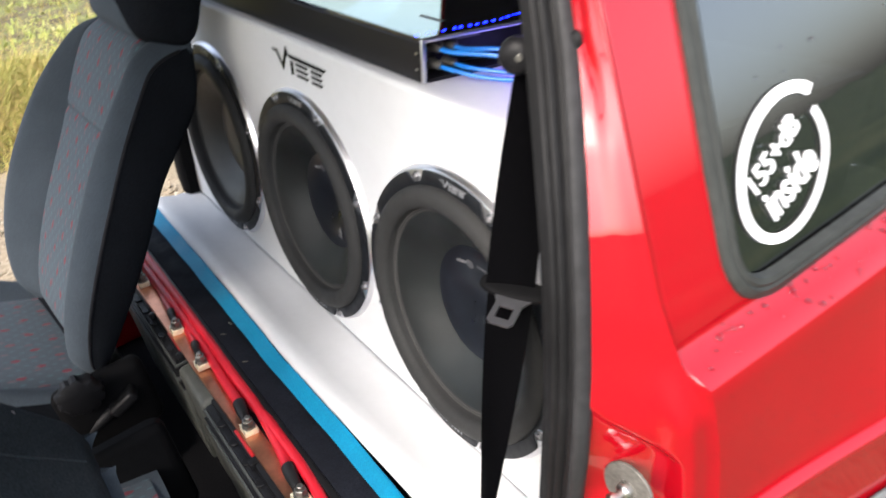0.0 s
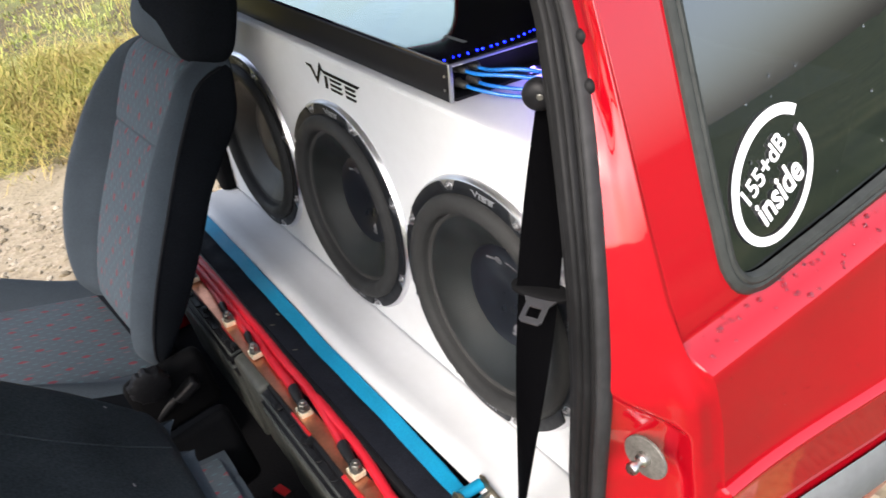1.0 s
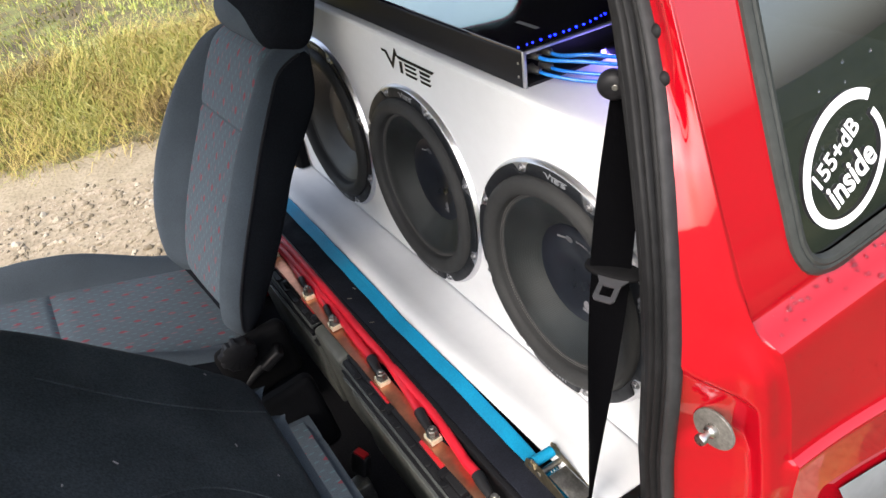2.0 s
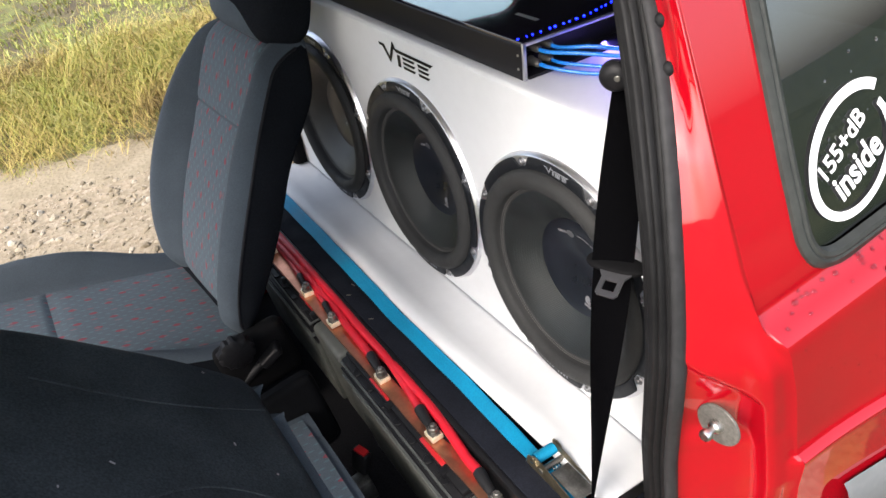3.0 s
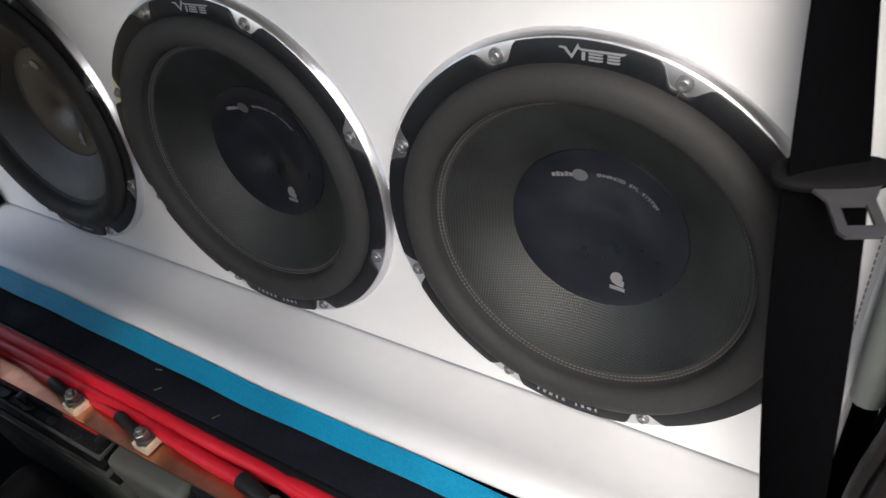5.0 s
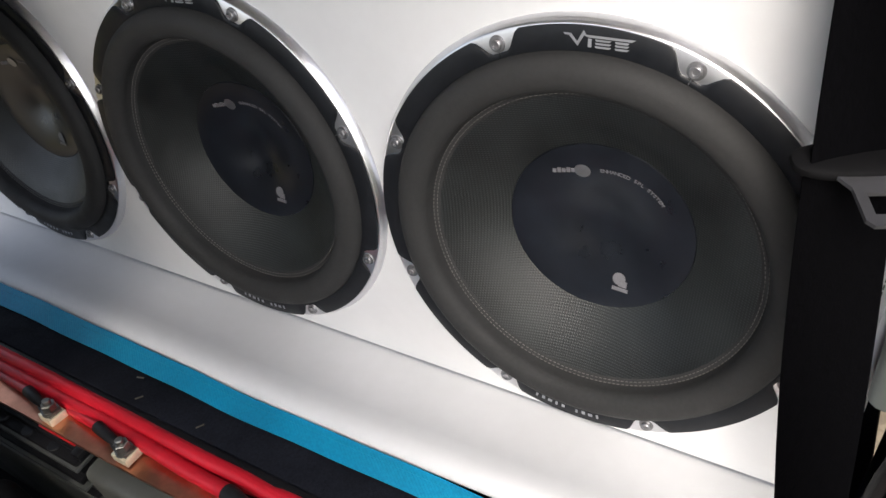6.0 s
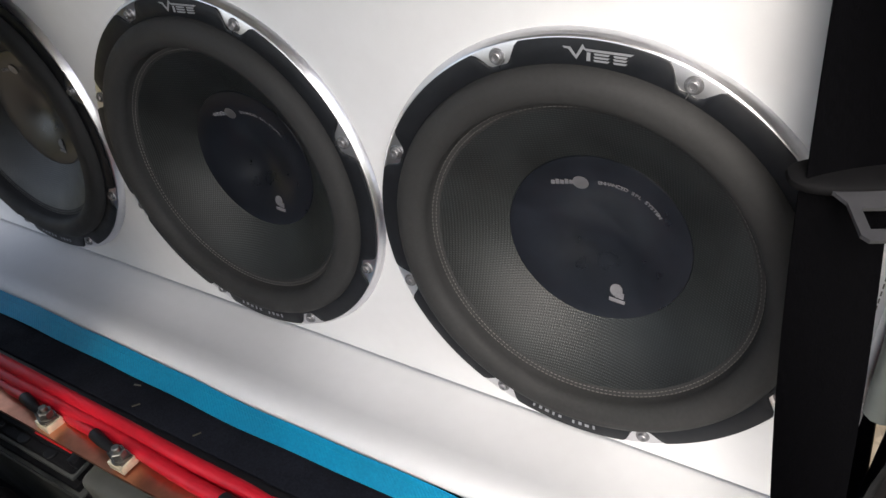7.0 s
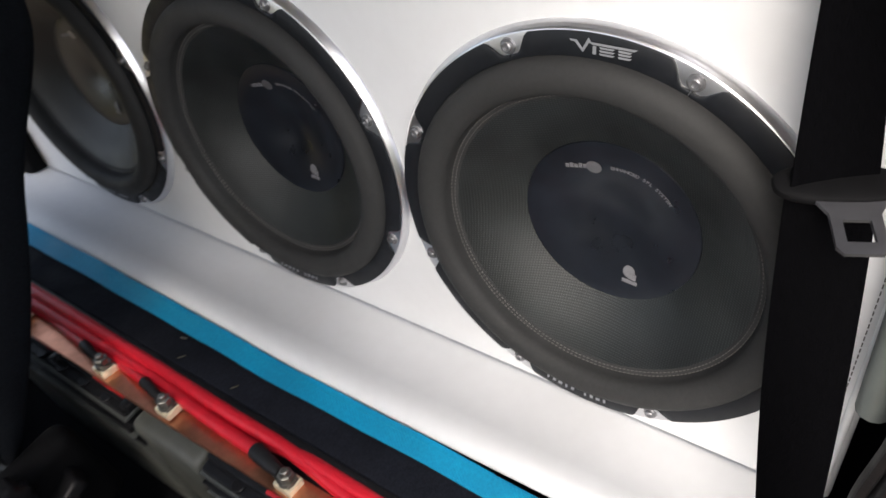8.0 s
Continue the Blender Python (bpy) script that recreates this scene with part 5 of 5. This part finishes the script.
def build_cables():
    # each cable comes from below the others, then beside the next one, then to its own bolt
    for i, (x, y) in enumerate(BOLTS):
        cb = thing("power_cable", BOX, "thick red power cable with a black sleeved end", "cable", "power cables to the batteries")
        r = 0.0056 if i < 3 else 0.0088
        x1 = BOLTS[i - 1][0] if i > 0 else -1.2
        x2 = BOLTS[i - 2][0] if i > 1 else -1.3

        def lane(q):
            if i < 3:
                yy, zz = y + 0.0165 - 0.009 * ease(q, x - 0.16, x - 0.05), BAR_Z + 0.0065 + 0.007 * ease(q, x - 0.14, x - 0.05)
            else:
                a = 1.0 if i == 3 else ease(q, x1 - 0.06, x1 + 0.18)
                b2 = 1.0 if i < 5 else ease(q, x2 - 0.12, x2 + 0.02)
                wide = 1 - ease(q, BOLTS[2][0] - 0.06, BOLTS[2][0] + 0.12)
                yy, zz = -0.1965 + 0.003 * wide, BAR_Z + 0.0175 - 0.022 * (1 - b2)
                yy, zz = yy + (-0.2135 + 0.0075 * wide - yy) * a, zz - 0.0065 * a
            return (q, yy + 0.0006 * math.sin(q * 11 + i), zz + 0.0006 * math.sin(q * 9 + 2 * i))
        pts = [lane(-1.06 + 0.03 * j) for j in range(60) if -1.06 + 0.03 * j < x - 0.085]
        pts += [(x - 0.055, y + 0.008, BAR_Z + 0.016), (x - 0.03, y + 0.003, BAR_Z + 0.018)]
        part("sheath", tube(pts, r, 14, 5), M_CABLE, cb)
        part("sleeve", tube([(x - 0.056, y + 0.008, BAR_Z + 0.016), (x - 0.035, y + 0.004, BAR_Z + 0.018), (x - 0.010, y + 0.001, BAR_Z + 0.0175)], lambda t, r=r: (r + 0.0016) * (1 - 0.35 * t * t), 14, 8), M_SHRINK, cb, "black heat-shrink sleeve")
        lug = ribbon([((x - 0.02, y + 0.003, BAR_Z + 0.015), Vector((0, 0.014, 0))), ((x - 0.005, y, BAR_Z + 0.0140), Vector((0, 0.018, 0))), ((x + 0.010, y, BAR_Z + 0.0140), Vector((0, 0.016, 0)))], 0.003)
        part("lug", lug, M_DULLSTEEL, cb)


build_cables()


def build_battery(x0, x1, covers):
    b = thing("battery", None, "black car battery with a red terminal cover under the bus bar", "battery", "batteries behind the seats")
    yf, yb, zt, zb = -0.296, -0.214, 0.526, 0.245
    part("case", block(x0 + 0.010, x1 - 0.006, yf - 0.006, yb, zb, zt - 0.085, 0.006, 2), M_CASE, b, "olive-grey lower case")
    part("lid", block(x0, x1, yf + 0.004, yb, zt - 0.085, zt - 0.012, 0.004, 2), M_BLACKPLAS, b, "black upper case")
    for dz, out, h, mat_ in ((0.018, 0.000, 0.006, M_GREYPLAS), (0.034, -0.004, 0.010, M_BLACKPLAS), (0.052, -0.007, 0.004, M_GREYPLAS), (0.072, -0.003, 0.008, M_BLACKPLAS)):
        part("lid_rib", block(x0 - 0.002, x1 + 0.002, yf + out, yb, zt - dz - h, zt - dz, 0.0016), mat_, b)
    part("top", block(x0 + 0.004, x1 - 0.004, yf + 0.016, yb, zt - 0.014, zt, 0.004), M_BLACKPLAS, b)
    for xc in covers:
        part("terminal_cover", block(xc - 0.036, xc + 0.036, yf + 0.019, yf + 0.034, zt - 0.012, zt + 0.001, 0.002), M_REDPLAS, b, "bright red plastic cover")
        part("cover_clip", block(xc + 0.038, xc + 0.052, yf + 0.010, yf + 0.030, zt - 0.010, zt + 0.002, 0.002), M_BLACKPLAS, b)
    x = x0 + 0.06
    while x < x1 - 0.04:
        part("vent_plug", disc(0.009, 0.003, 18, pose(x, yf + 0.012, zt - 0.012, -90), bevel=0.001), M_BLACKPLAS, b)
        x += 0.052


build_battery(-0.930, -0.512, (-0.72, -0.556))
build_battery(-0.362, 0.06, (-0.225, -0.043))
mid = thing("battery_divider", None, "plain grey block between the two batteries", "divider")
part("panel", block(-0.502, -0.370, -0.296, -0.216, 0.245, 0.512, 0.012, 3), M_CASE, mid)


# ---- seat belt ----
def build_belt():
    belt = thing("seat_belt", None, "black seat belt with its tongue hanging from the pillar", "seat belt")

    def band(a0, a1, b0, b1, n, bow):
        """Webbing between two edges, each given by its upper and lower end."""
        rows = []
        for i in range(n + 1):
            t = i / n
            p, q = Vector(a0).lerp(Vector(a1), t), Vector(b0).lerp(Vector(b1), t)
            w = (q - p).normalized() * 0.050
            rows.append(((p + q) / 2 + Vector((0, -bow * math.sin(t * math.pi), 0)), w))
        return ribbon(rows, 0.0016)

    part("webbing", band((0.1435, 0.0225, 1.125), (0.1610, -0.0512, 0.915), (0.1580, 0.0780, 1.125), (0.2004, -0.0205, 0.915), 24, 0.002), M_WEBBING, belt, "tight black shoulder webbing")
    part("webbing", band((0.1553, -0.0475, 0.908), (0.2240, -0.1750, 0.40), (0.2052, -0.0233, 0.908), (0.2650, -0.2550, 0.40), 30, 0.004), M_WEBBING, belt, "black lap webbing with a slight twist")
    # pillar loop
    turn = Matrix.Rotation(radians(35), 4, "Z")
    bm = lathe([(0, -0.011), (0.008, -0.011), (0.0140, -0.0085), (0.0172, -0.004), (0.0176, 0.004), (0.015, 0.009), (0.0, 0.010)], 36)
    bmesh.ops.transform(bm, matrix=pose(0.1565, 0.0180, 1.135) @ turn, verts=bm.verts[:])
    part("pillar_loop", bm, M_BLACKPLAS, belt, "round black pillar anchor")
    part("anchor_bolt", disc(0.0036, 0.002, 16, pose(0.1565, 0.0180, 1.135) @ turn @ pose(0.004, -0.010, 0.002), bevel=0.0008), M_DULLSTEEL, belt)
    # tongue: a black slotted crosspiece and a steel tongue with a square hole, tipped towards the door
    along = Vector((0.0626, 0.0309, -0.0064)).normalized()
    out = Vector((0.0206, -0.0424, -0.0070))
    out = (out - along * out.dot(along)).normalized()
    up = along.cross(-out).normalized()
    m = Matrix.Translation((0.1826, -0.0325, 0.9150)) @ Matrix((along, -out, up)).transposed().to_4x4()
    bm = bmesh.new()
    bmesh.ops.create_uvsphere(bm, u_segments=32, v_segments=14, radius=1)
    for v in bm.verts:
        v.co = Vector((0.0365 * math.copysign(abs(v.co.x) ** 0.75, v.co.x), 0.0140 * math.copysign(abs(v.co.y) ** 0.8, v.co.y), 0.0052 * math.copysign(abs(v.co.z) ** 0.6, v.co.z)))
    bmesh.ops.transform(bm, matrix=m, verts=bm.verts[:])
    part("tongue_grip", bm, M_DARKTRIM, belt, "black plastic tongue grip")
    outer = [(-0.022, -0.004), (0.022, -0.004), (0.0135, -0.018), (0.0135, -0.041), (0.010, -0.045), (-0.010, -0.045), (-0.0135, -0.041), (-0.0135, -0.018)]
    hole = [(-0.0075, -0.022), (0.0075, -0.022), (0.0075, -0.037), (-0.0075, -0.037)]
    bm = bmesh.new()
    for quad in ([outer[0], outer[1], outer[2], hole[1], hole[0], outer[7]], [outer[2], outer[3], hole[2], hole[1]], [outer[3], outer[4], outer[5], outer[6], hole[3], hole[2]], [outer[6], outer[7], hole[0], hole[3]]):
        bm.faces.new([bm.verts.new((x, z, 0)) for x, z in quad])
    bmesh.ops.remove_doubles(bm, verts=bm.verts[:], dist=1e-6)
    ext = bmesh.ops.extrude_face_region(bm, geom=bm.faces[:])
    bmesh.ops.translate(bm, verts=[g for g in ext["geom"] if isinstance(g, bmesh.types.BMVert)], vec=(0, 0, 0.0026))
    bmesh.ops.transform(bm, matrix=m @ pose(0.004, -0.004, -0.001), verts=bm.verts[:])
    part("tongue", bm, M_NICKEL, belt, "steel tongue with a square slot", smooth=False)


build_belt()


# ---- seats ----
def cloth_panel(f, nu, nv, width, length):
    """A grid that carries its own measure across and along the cloth, in metres."""
    bm = bmesh.new()
    layer = bm.loops.layers.uv.new("UVMap")
    vs = [[bm.verts.new(f(i / nu, j / nv)) for j in range(nv + 1)] for i in range(nu + 1)]
    for i in range(nu):
        for j in range(nv):
            face = bm.faces.new((vs[i][j], vs[i + 1][j], vs[i + 1][j + 1], vs[i][j + 1]))
            for loop, (a, b2) in zip(face.loops, ((i, j), (i + 1, j), (i + 1, j + 1), (i, j + 1))):
                loop[layer].uv = (width * a / nu, length * b2 / nv)
    return bm


def build_backrest(seat, m, back_material, height=0.60, half=0.262, back=0.045, taper=0.36, bend=2.4, start=0.50, hood=0.90):
    """Backrest in its own frame: x across, y back, z up its back; rounded bolsters stand proud of the middle panel."""
    middle = [(0.0, -0.018), (0.10, 0.002), (0.20, 0.013), (0.32, 0.021), (0.60, 0.031), (0.80, 0.042), (1.0, 0.042)]
    crest = [(0.0, 0.010), (0.05, 0.030), (0.10, 0.046), (0.17, 0.062), (0.25, 0.074), (0.34, 0.082), (0.44, 0.087), (0.62, 0.086), (0.72, 0.079), (0.80, 0.070), (0.90, 0.056), (1.0, 0.045)]

    def width(h):
        low, high = max(0.0, 0.34 - h) / 0.34, max(0.0, h - start) / (1 - start)
        return half * (1 - 0.16 * low ** 2 - taper * high ** bend)

    def seam(h):
        return 0.60 + 0.16 * ease(h, 0.55, 0.92)

    def curve(table, h):
        return sum(interp(table, h + d)[0] for d in (-0.05, -0.025, 0.0, 0.025, 0.05)) / 5

    def front(u, h):
        a, si = abs(u), seam(h)
        top = si + 0.52 * (1 - si)
        base = curve(middle, h)
        y = base + 0.003 * (1 - min(1.0, a / si) ** 2) + (curve(crest, h) - base) * ease(a, si - 0.03, top + 0.03)
        if a > top:
            y -= 0.038 * (1 - math.sqrt(max(0.0, 1 - ((a - top) / (1 - top)) ** 2 * 0.97)))
        y -= 0.006 * math.exp(-((a - si) / 0.022) ** 2)
        y -= 0.060 * max(0.0, (h - 0.86) / 0.14) ** 2.2 + 0.030 * max(0.0, (0.06 - h) / 0.06) ** 2
        return y

    def shape(u, h):
        hh = h - 0.045 * abs(u) ** 4 * max(0.0, (h - 0.7) / 0.3)
        return m @ Vector((u * width(h), -front(u, h), hh * height))

    def rear(u, h):
        """From one piped edge round the back to the other."""
        k = 2 * u - 1
        edge = math.copysign(1.0, k)
        yf = -front(edge, h)
        d = back * (1 + 2.4 * (0.90 - hood) * ease(h, 0.55, 0.88)) * (1 - hood * max(0.0, (h - 0.80) / 0.20) ** 2.0) * (1 - 0.5 * max(0.0, (0.06 - h) / 0.06))
        a = abs(k)
        if a > 0.62:
            t = (1 - a) / 0.38
            x, y = edge * (width(h) + 0.008 * math.sin(t * math.pi) - 0.020 * max(0.0, (t - 0.8) / 0.2) ** 2), yf + (d - yf) * t
        else:
            x, y = (width(h) - 0.020) * k / 0.62, d + 0.004 * (1 - (k / 0.62) ** 2)
        hh = h - 0.045 * (abs(x) / width(h)) ** 4 * max(0.0, (h - 0.7) / 0.3)
        return m @ Vector((x, y, hh * height))

    part("front_cover", grid(lambda u, v: shape(2 * u - 1, v), 96, 60), M_SEATGREY, seat, "dark grey cloth bolsters")
    part("back_cover", grid(rear, 60, 60), back_material, seat, "black back cover")
    top = grid(lambda u, v: shape(2 * u - 1, 1.0).lerp(rear(u, 1.0), v), 24, 3)
    part("top_cover", top, M_SEATGREY, seat, "dark grey cloth over the top")
    for a in (-1, 1):
        part("piping", tube([shape(a, 0.02 + 0.96 * i / 30) for i in range(31)], 0.0030, 8, 3), M_PIPING, seat)
    # patterned inserts, a shorter one above a longer one
    def insert(h0, h1):
        def f(u, v):
            h = h0 + (h1 - h0) * v
            edge = min(u * 0.28, (1 - u) * 0.28, (v if h0 > 0.3 else 1) * (h1 - h0) * height, (1 - v) * (h1 - h0) * height)
            puff = 0.0045 * min(1.0, edge / 0.014) ** 0.6
            return shape((2 * u - 1) * (seam(h) - 0.004), h) + (m.to_3x3() @ Vector((0, -1, 0))) * (puff - 0.0005)
        return cloth_panel(f, 32, 32, 1.2 * half, (h1 - h0) * height)
    part("insert", insert(0.03, 0.655), M_CLOTH, seat, "patterned grey cloth with red and teal dashes")
    part("insert", insert(0.660, 0.955), M_CLOTH, seat, "patterned grey cloth with red and teal dashes")


def build_headrest(seat, m):
    def f(u, v):
        h = v
        k = math.sqrt(max(0.0, 1 - abs(2 * h - 1) ** 4)) if 0 < h < 1 else 0.0
        c, s = math.cos(2 * math.pi * u), math.sin(2 * math.pi * u)
        x = 0.138 * (0.55 + 0.45 * k) * math.copysign(abs(c) ** 0.5, c)
        y = -0.064 * max(0.05, k) * math.copysign(abs(s) ** 0.6, s) * (1.0 - 0.25 * h)
        return m @ Vector((x * 1.04, y * 1.1, 0.185 * h))

    def first(v):
        return min(0.37, 0.125 + 0.34 * v)

    part("headrest", grid(lambda u, v: f(first(v) + (0.43 - first(v)) * u, v), 28, 20), M_SEATGREY, seat, "dark grey cloth headrest")
    part("headrest_back", grid(lambda u, v: f(0.43 + (0.57 + first(v)) * u, v), 34, 20), M_SEATSIDE, seat, "black headrest back")
    for x in (-0.055, 0.055):
        part("post", tube([m @ Vector((x, 0, -0.06)), m @ Vector((x, 0, -0.02)), m @ Vector((x, 0, 0.03))], 0.006, 12, 3), M_STEEL, seat, "steel headrest post")
        part("post_guide", tube([m @ Vector((x, 0, -0.045)), m @ Vector((x, 0, -0.036)), m @ Vector((x, 0, -0.030))], 0.013, 14, 3), M_BLACKPLAS, seat)


def build_cushion(seat, m, length=0.50, half=0.25, bolster=1.0, middle=0.71):
    """Cushion in its own frame: x across, y forward is negative, z up."""
    def top(x, l):
        k = abs(x) / half
        high = 0.012 + 0.062 * ease(l, 0.05, 0.62) - 0.018 * ease(l, 0.70, 1.0)
        b = bolster * high * ease(k, 0.68, 0.90) * (1 - 0.5 * max(0.0, (k - 0.90) / 0.1) ** 2) - 0.004 * math.exp(-((k - 0.72) / 0.03) ** 2)
        roll = -0.05 * max(0.0, (l - 0.86) / 0.14) ** 2
        return b + roll

    def cover(u, v):
        x = half * (2 * u - 1)
        return m @ Vector((x, 0.03 - (length + 0.03) * v, top(x, v)))

    def flank(u, v, side):
        return m @ Vector((side * (half + 0.008 * math.sin(u * math.pi)), 0.03 - (length + 0.03) * v, -0.12 + (0.12 + top(half, v)) * u))

    part("cushion_cover", grid(cover, 80, 30), M_SEATGREY, seat, "dark grey cloth cushion with raised bolsters")
    for side in (-1, 1):
        part("cushion_side", grid(lambda u, v: flank(u, v, side), 10, 30), M_SEATSIDE, seat, "black cloth side of the cushion")

    def ins(l0, l1):
        def g(u, v):
            x = (2 * u - 1) * middle * half
            l = l0 + (l1 - l0) * v
            e = min(u, 1 - u, v if l0 > 0.1 else 1, 1 - v)
            return m @ Vector((x, 0.03 - (length + 0.03) * l, top(x, l) + 0.005 * min(1.0, e / 0.08)))
        return cloth_panel(g, 24, 24, 2 * middle * half, (l1 - l0) * (length + 0.03))
    part("insert", ins(0.03, 0.6645), M_CLOTH, seat, "patterned grey cloth with red and teal dashes")
    part("insert", ins(0.666, 0.96), M_CLOTH, seat, "patterned grey cloth with red and teal dashes")
    part("base", grid(lambda u, v: m @ Vector((-half + 2 * half * u, 0.03 - (length + 0.02) * v, -0.10 - 0.02 * math.sin(u * math.pi))), 8, 8), M_DARKTRIM, seat, "black seat base")
    for sx in (-1, 1):
        part("side_valance", block(sx * half - 0.012, sx * half + 0.012, -length + 0.02, 0.02, -0.16, -0.05, 0.006, 2, m), M_DARKTRIM, seat, "black plastic valance")


def build_far_seat():
    s = thing("front_seat", None, "grey car seat with red and teal dashes on patterned cloth, upright", "car seat", "front seats")
    ox = -0.790
    back_m = pose(ox, -0.455, 0.522, -36.0)
    build_backrest(s, back_m @ pose(0, 0, 0, 0, 0, 6), M_SEATSIDE, height=0.660, half=0.232, back=0.033, taper=0.47, bend=1.8, start=0.36, hood=0.35)
    build_headrest(s, back_m @ pose(0, 0.006, 0.608, 8, 0, 6))
    build_cushion(s, pose(ox, -0.44, 0.504, -21))
    # recliner knob and hinge cover at the inner side
    bm = lathe([(0, -0.03), (0.030, -0.03), (0.036, -0.026), (0.038, -0.010), (0.030, 0.0)], 40)
    for v in bm.verts:
        if v.co.y > -0.028 and math.hypot(v.co.x, v.co.z) > 0.033:
            a = math.atan2(v.co.z, v.co.x)
            k = 1 + 0.06 * math.copysign(1, math.sin(a * 10))
            v.co.x, v.co.z = v.co.x * k, v.co.z * k
    bmesh.ops.transform(bm, matrix=pose(ox + 0.262, -0.452, 0.545, 0, 0, 90), verts=bm.verts[:])
    part("recliner_knob", bm, M_BLACKPLAS, s, "ribbed black recliner knob")
    part("hinge_cover", block(ox + 0.225, ox + 0.268, -0.50, -0.34, 0.40, 0.55, 0.02, 4), M_DARKTRIM, s, "black hinge cover")
    for sx in (-0.2, 0.2):
        part("rail", block(ox + sx - 0.02, ox + sx + 0.02, -0.92, -0.36, 0.24, 0.30, 0.006), M_DULLSTEEL, s, "steel seat rail")
        part("rail_support", block(ox + sx - 0.025, ox + sx + 0.025, -0.85, -0.45, 0.295, 0.44, 0.008), M_DARKTRIM, s)


def build_near_seat():
    s = thing("front_seat", None, "grey car seat tipped forward, showing its scuffed black back", "car seat", "front seats")
    ox = -0.06
    back_m = pose(ox, -0.478, 0.612, 38)
    build_backrest(s, back_m, M_SEATBLACK)
    build_headrest(s, back_m @ pose(0, 0.006, 0.560, 4))
    build_cushion(s, pose(ox, -0.43, 0.500, -12), bolster=0.2, middle=0.93)
    # long creases in the cover and pale scuffs
    for x, h0, h1, bend in ((-0.10, 0.06, 0.40, 0.02), (0.12, 0.10, 0.30, -0.03)):
        pts = [back_m @ Vector((x + bend * math.sin(3 * i / 8), 0.0672 * (1 - 0.12 * (h0 + (h1 - h0) * i / 8) / 0.6), h0 + (h1 - h0) * i / 8)) for i in range(9)]
        part("crease", tube(pts, 0.0012, 6, 3), M_SEATBLACK, s)
    rng = random.Random(5)
    for i in range(7):
        x, h = rng.uniform(-0.2, 0.2), rng.uniform(0.05, 0.42)
        l = rng.uniform(0.0015, 0.004)
        part("scuff", block(-l, l, 0.0, 0.0012, -0.0008, 0.0008, m=back_m @ pose(x, 0.0598 * (1 - 0.2 * h), h, 0, rng.uniform(-60, 60), 0)), M_PRINTDK, s, "pale scuff")
    part("hinge_cover", block(ox - 0.27, ox - 0.245, -0.53, -0.36, 0.38, 0.58, 0.02, 3), M_DARKTRIM, s, "black hinge cover")
    for sx in (-0.2, 0.2):
        part("rail", block(ox + sx - 0.02, ox + sx + 0.02, -0.92, -0.36, 0.24, 0.30, 0.006), M_DULLSTEEL, s, "steel seat rail")
        part("rail_support", block(ox + sx - 0.025, ox + sx + 0.025, -0.85, -0.45, 0.295, 0.42, 0.008), M_DARKTRIM, s)


build_far_seat()
build_near_seat()

def build_catch(m, stalk, label):
    c = thing("belt_catch", m, label, "belt catch", "belt catches between the seats")
    part("stalk", tube(stalk, 0.010, 10, 5), M_BLACKPLAS, c, "black plastic sleeve")
    part("head", block(-0.020, 0.020, -0.011, 0.011, 0.0, 0.055, 0.006, 3), M_BLACKPLAS, c)
    return c


near_catch = build_catch(pose(-0.280, -0.365, 0.297, -15, 10, 20), [(-0.01, 0.02, -0.065), (-0.006, 0.010, -0.03), (0, 0, 0.004)], "black belt catch with a red button between seat and batteries")
part("button", block(-0.014, 0.014, -0.0085, 0.0085, 0.053, 0.059, 0.002, 2), M_REDPLAS, near_catch, "red release button")
build_catch(pose(-0.520, -0.420, 0.478, -62, 0, -12), [(0.0, 0.02, -0.16), (0.0, 0.004, -0.07), (0, 0, 0.004)], "black belt catch lying beside the seat's hinge")


# ---- rain drops on the shoulder of the quarter panel ----
def build_drops():
    rng = random.Random(11)
    bms = []
    for _ in range(190):
        ledge = rng.random() < 0.5
        s, z = rng.uniform(0.01, 0.70), rng.uniform(0.880, 0.900) if ledge else rng.uniform(0.70, 0.876)
        p = skin(s, z)
        e1 = (skin(s + 0.01, z) - p).normalized()
        e2 = (skin(s, z + 0.004) - p).normalized()
        n = e1.cross(e2).normalized()
        r = rng.uniform(0.0010, 0.0034) if ledge else rng.uniform(0.0006, 0.0016)
        bm = bmesh.new()
        bmesh.ops.create_icosphere(bm, subdivisions=2, radius=1)
        mm = Matrix((e1, e2, n)).transposed().to_4x4()
        bmesh.ops.transform(bm, matrix=Matrix.Translation(p) @ mm @ Matrix.Diagonal((r * rng.uniform(0.8, 1.5), r * rng.uniform(0.9, 1.4), r * 0.35, 1)), verts=bm.verts[:])
        bms.append(bm)
    for _ in range(26):
        s, z = rng.uniform(0.13, 0.6), rng.uniform(0.95, 1.25)
        p = skin(s, z) + Vector((-0.0055, 0, 0))
        bm = bmesh.new()
        bmesh.ops.create_icosphere(bm, subdivisions=2, radius=1)
        r = rng.uniform(0.0008, 0.0020)
        bmesh.ops.transform(bm, matrix=Matrix.Translation(p) @ Matrix.Rotation(radians(-22), 4, "Y") @ Matrix.Diagonal((r * 0.4, r, r * 1.3, 1)), verts=bm.verts[:])
        bms.append(bm)
    ob = link("rain_drops", join(*bms), M_DROP)
    tagged(ob, "clear rain drops on the red paint", "water drops", kind="stuff")


build_drops()
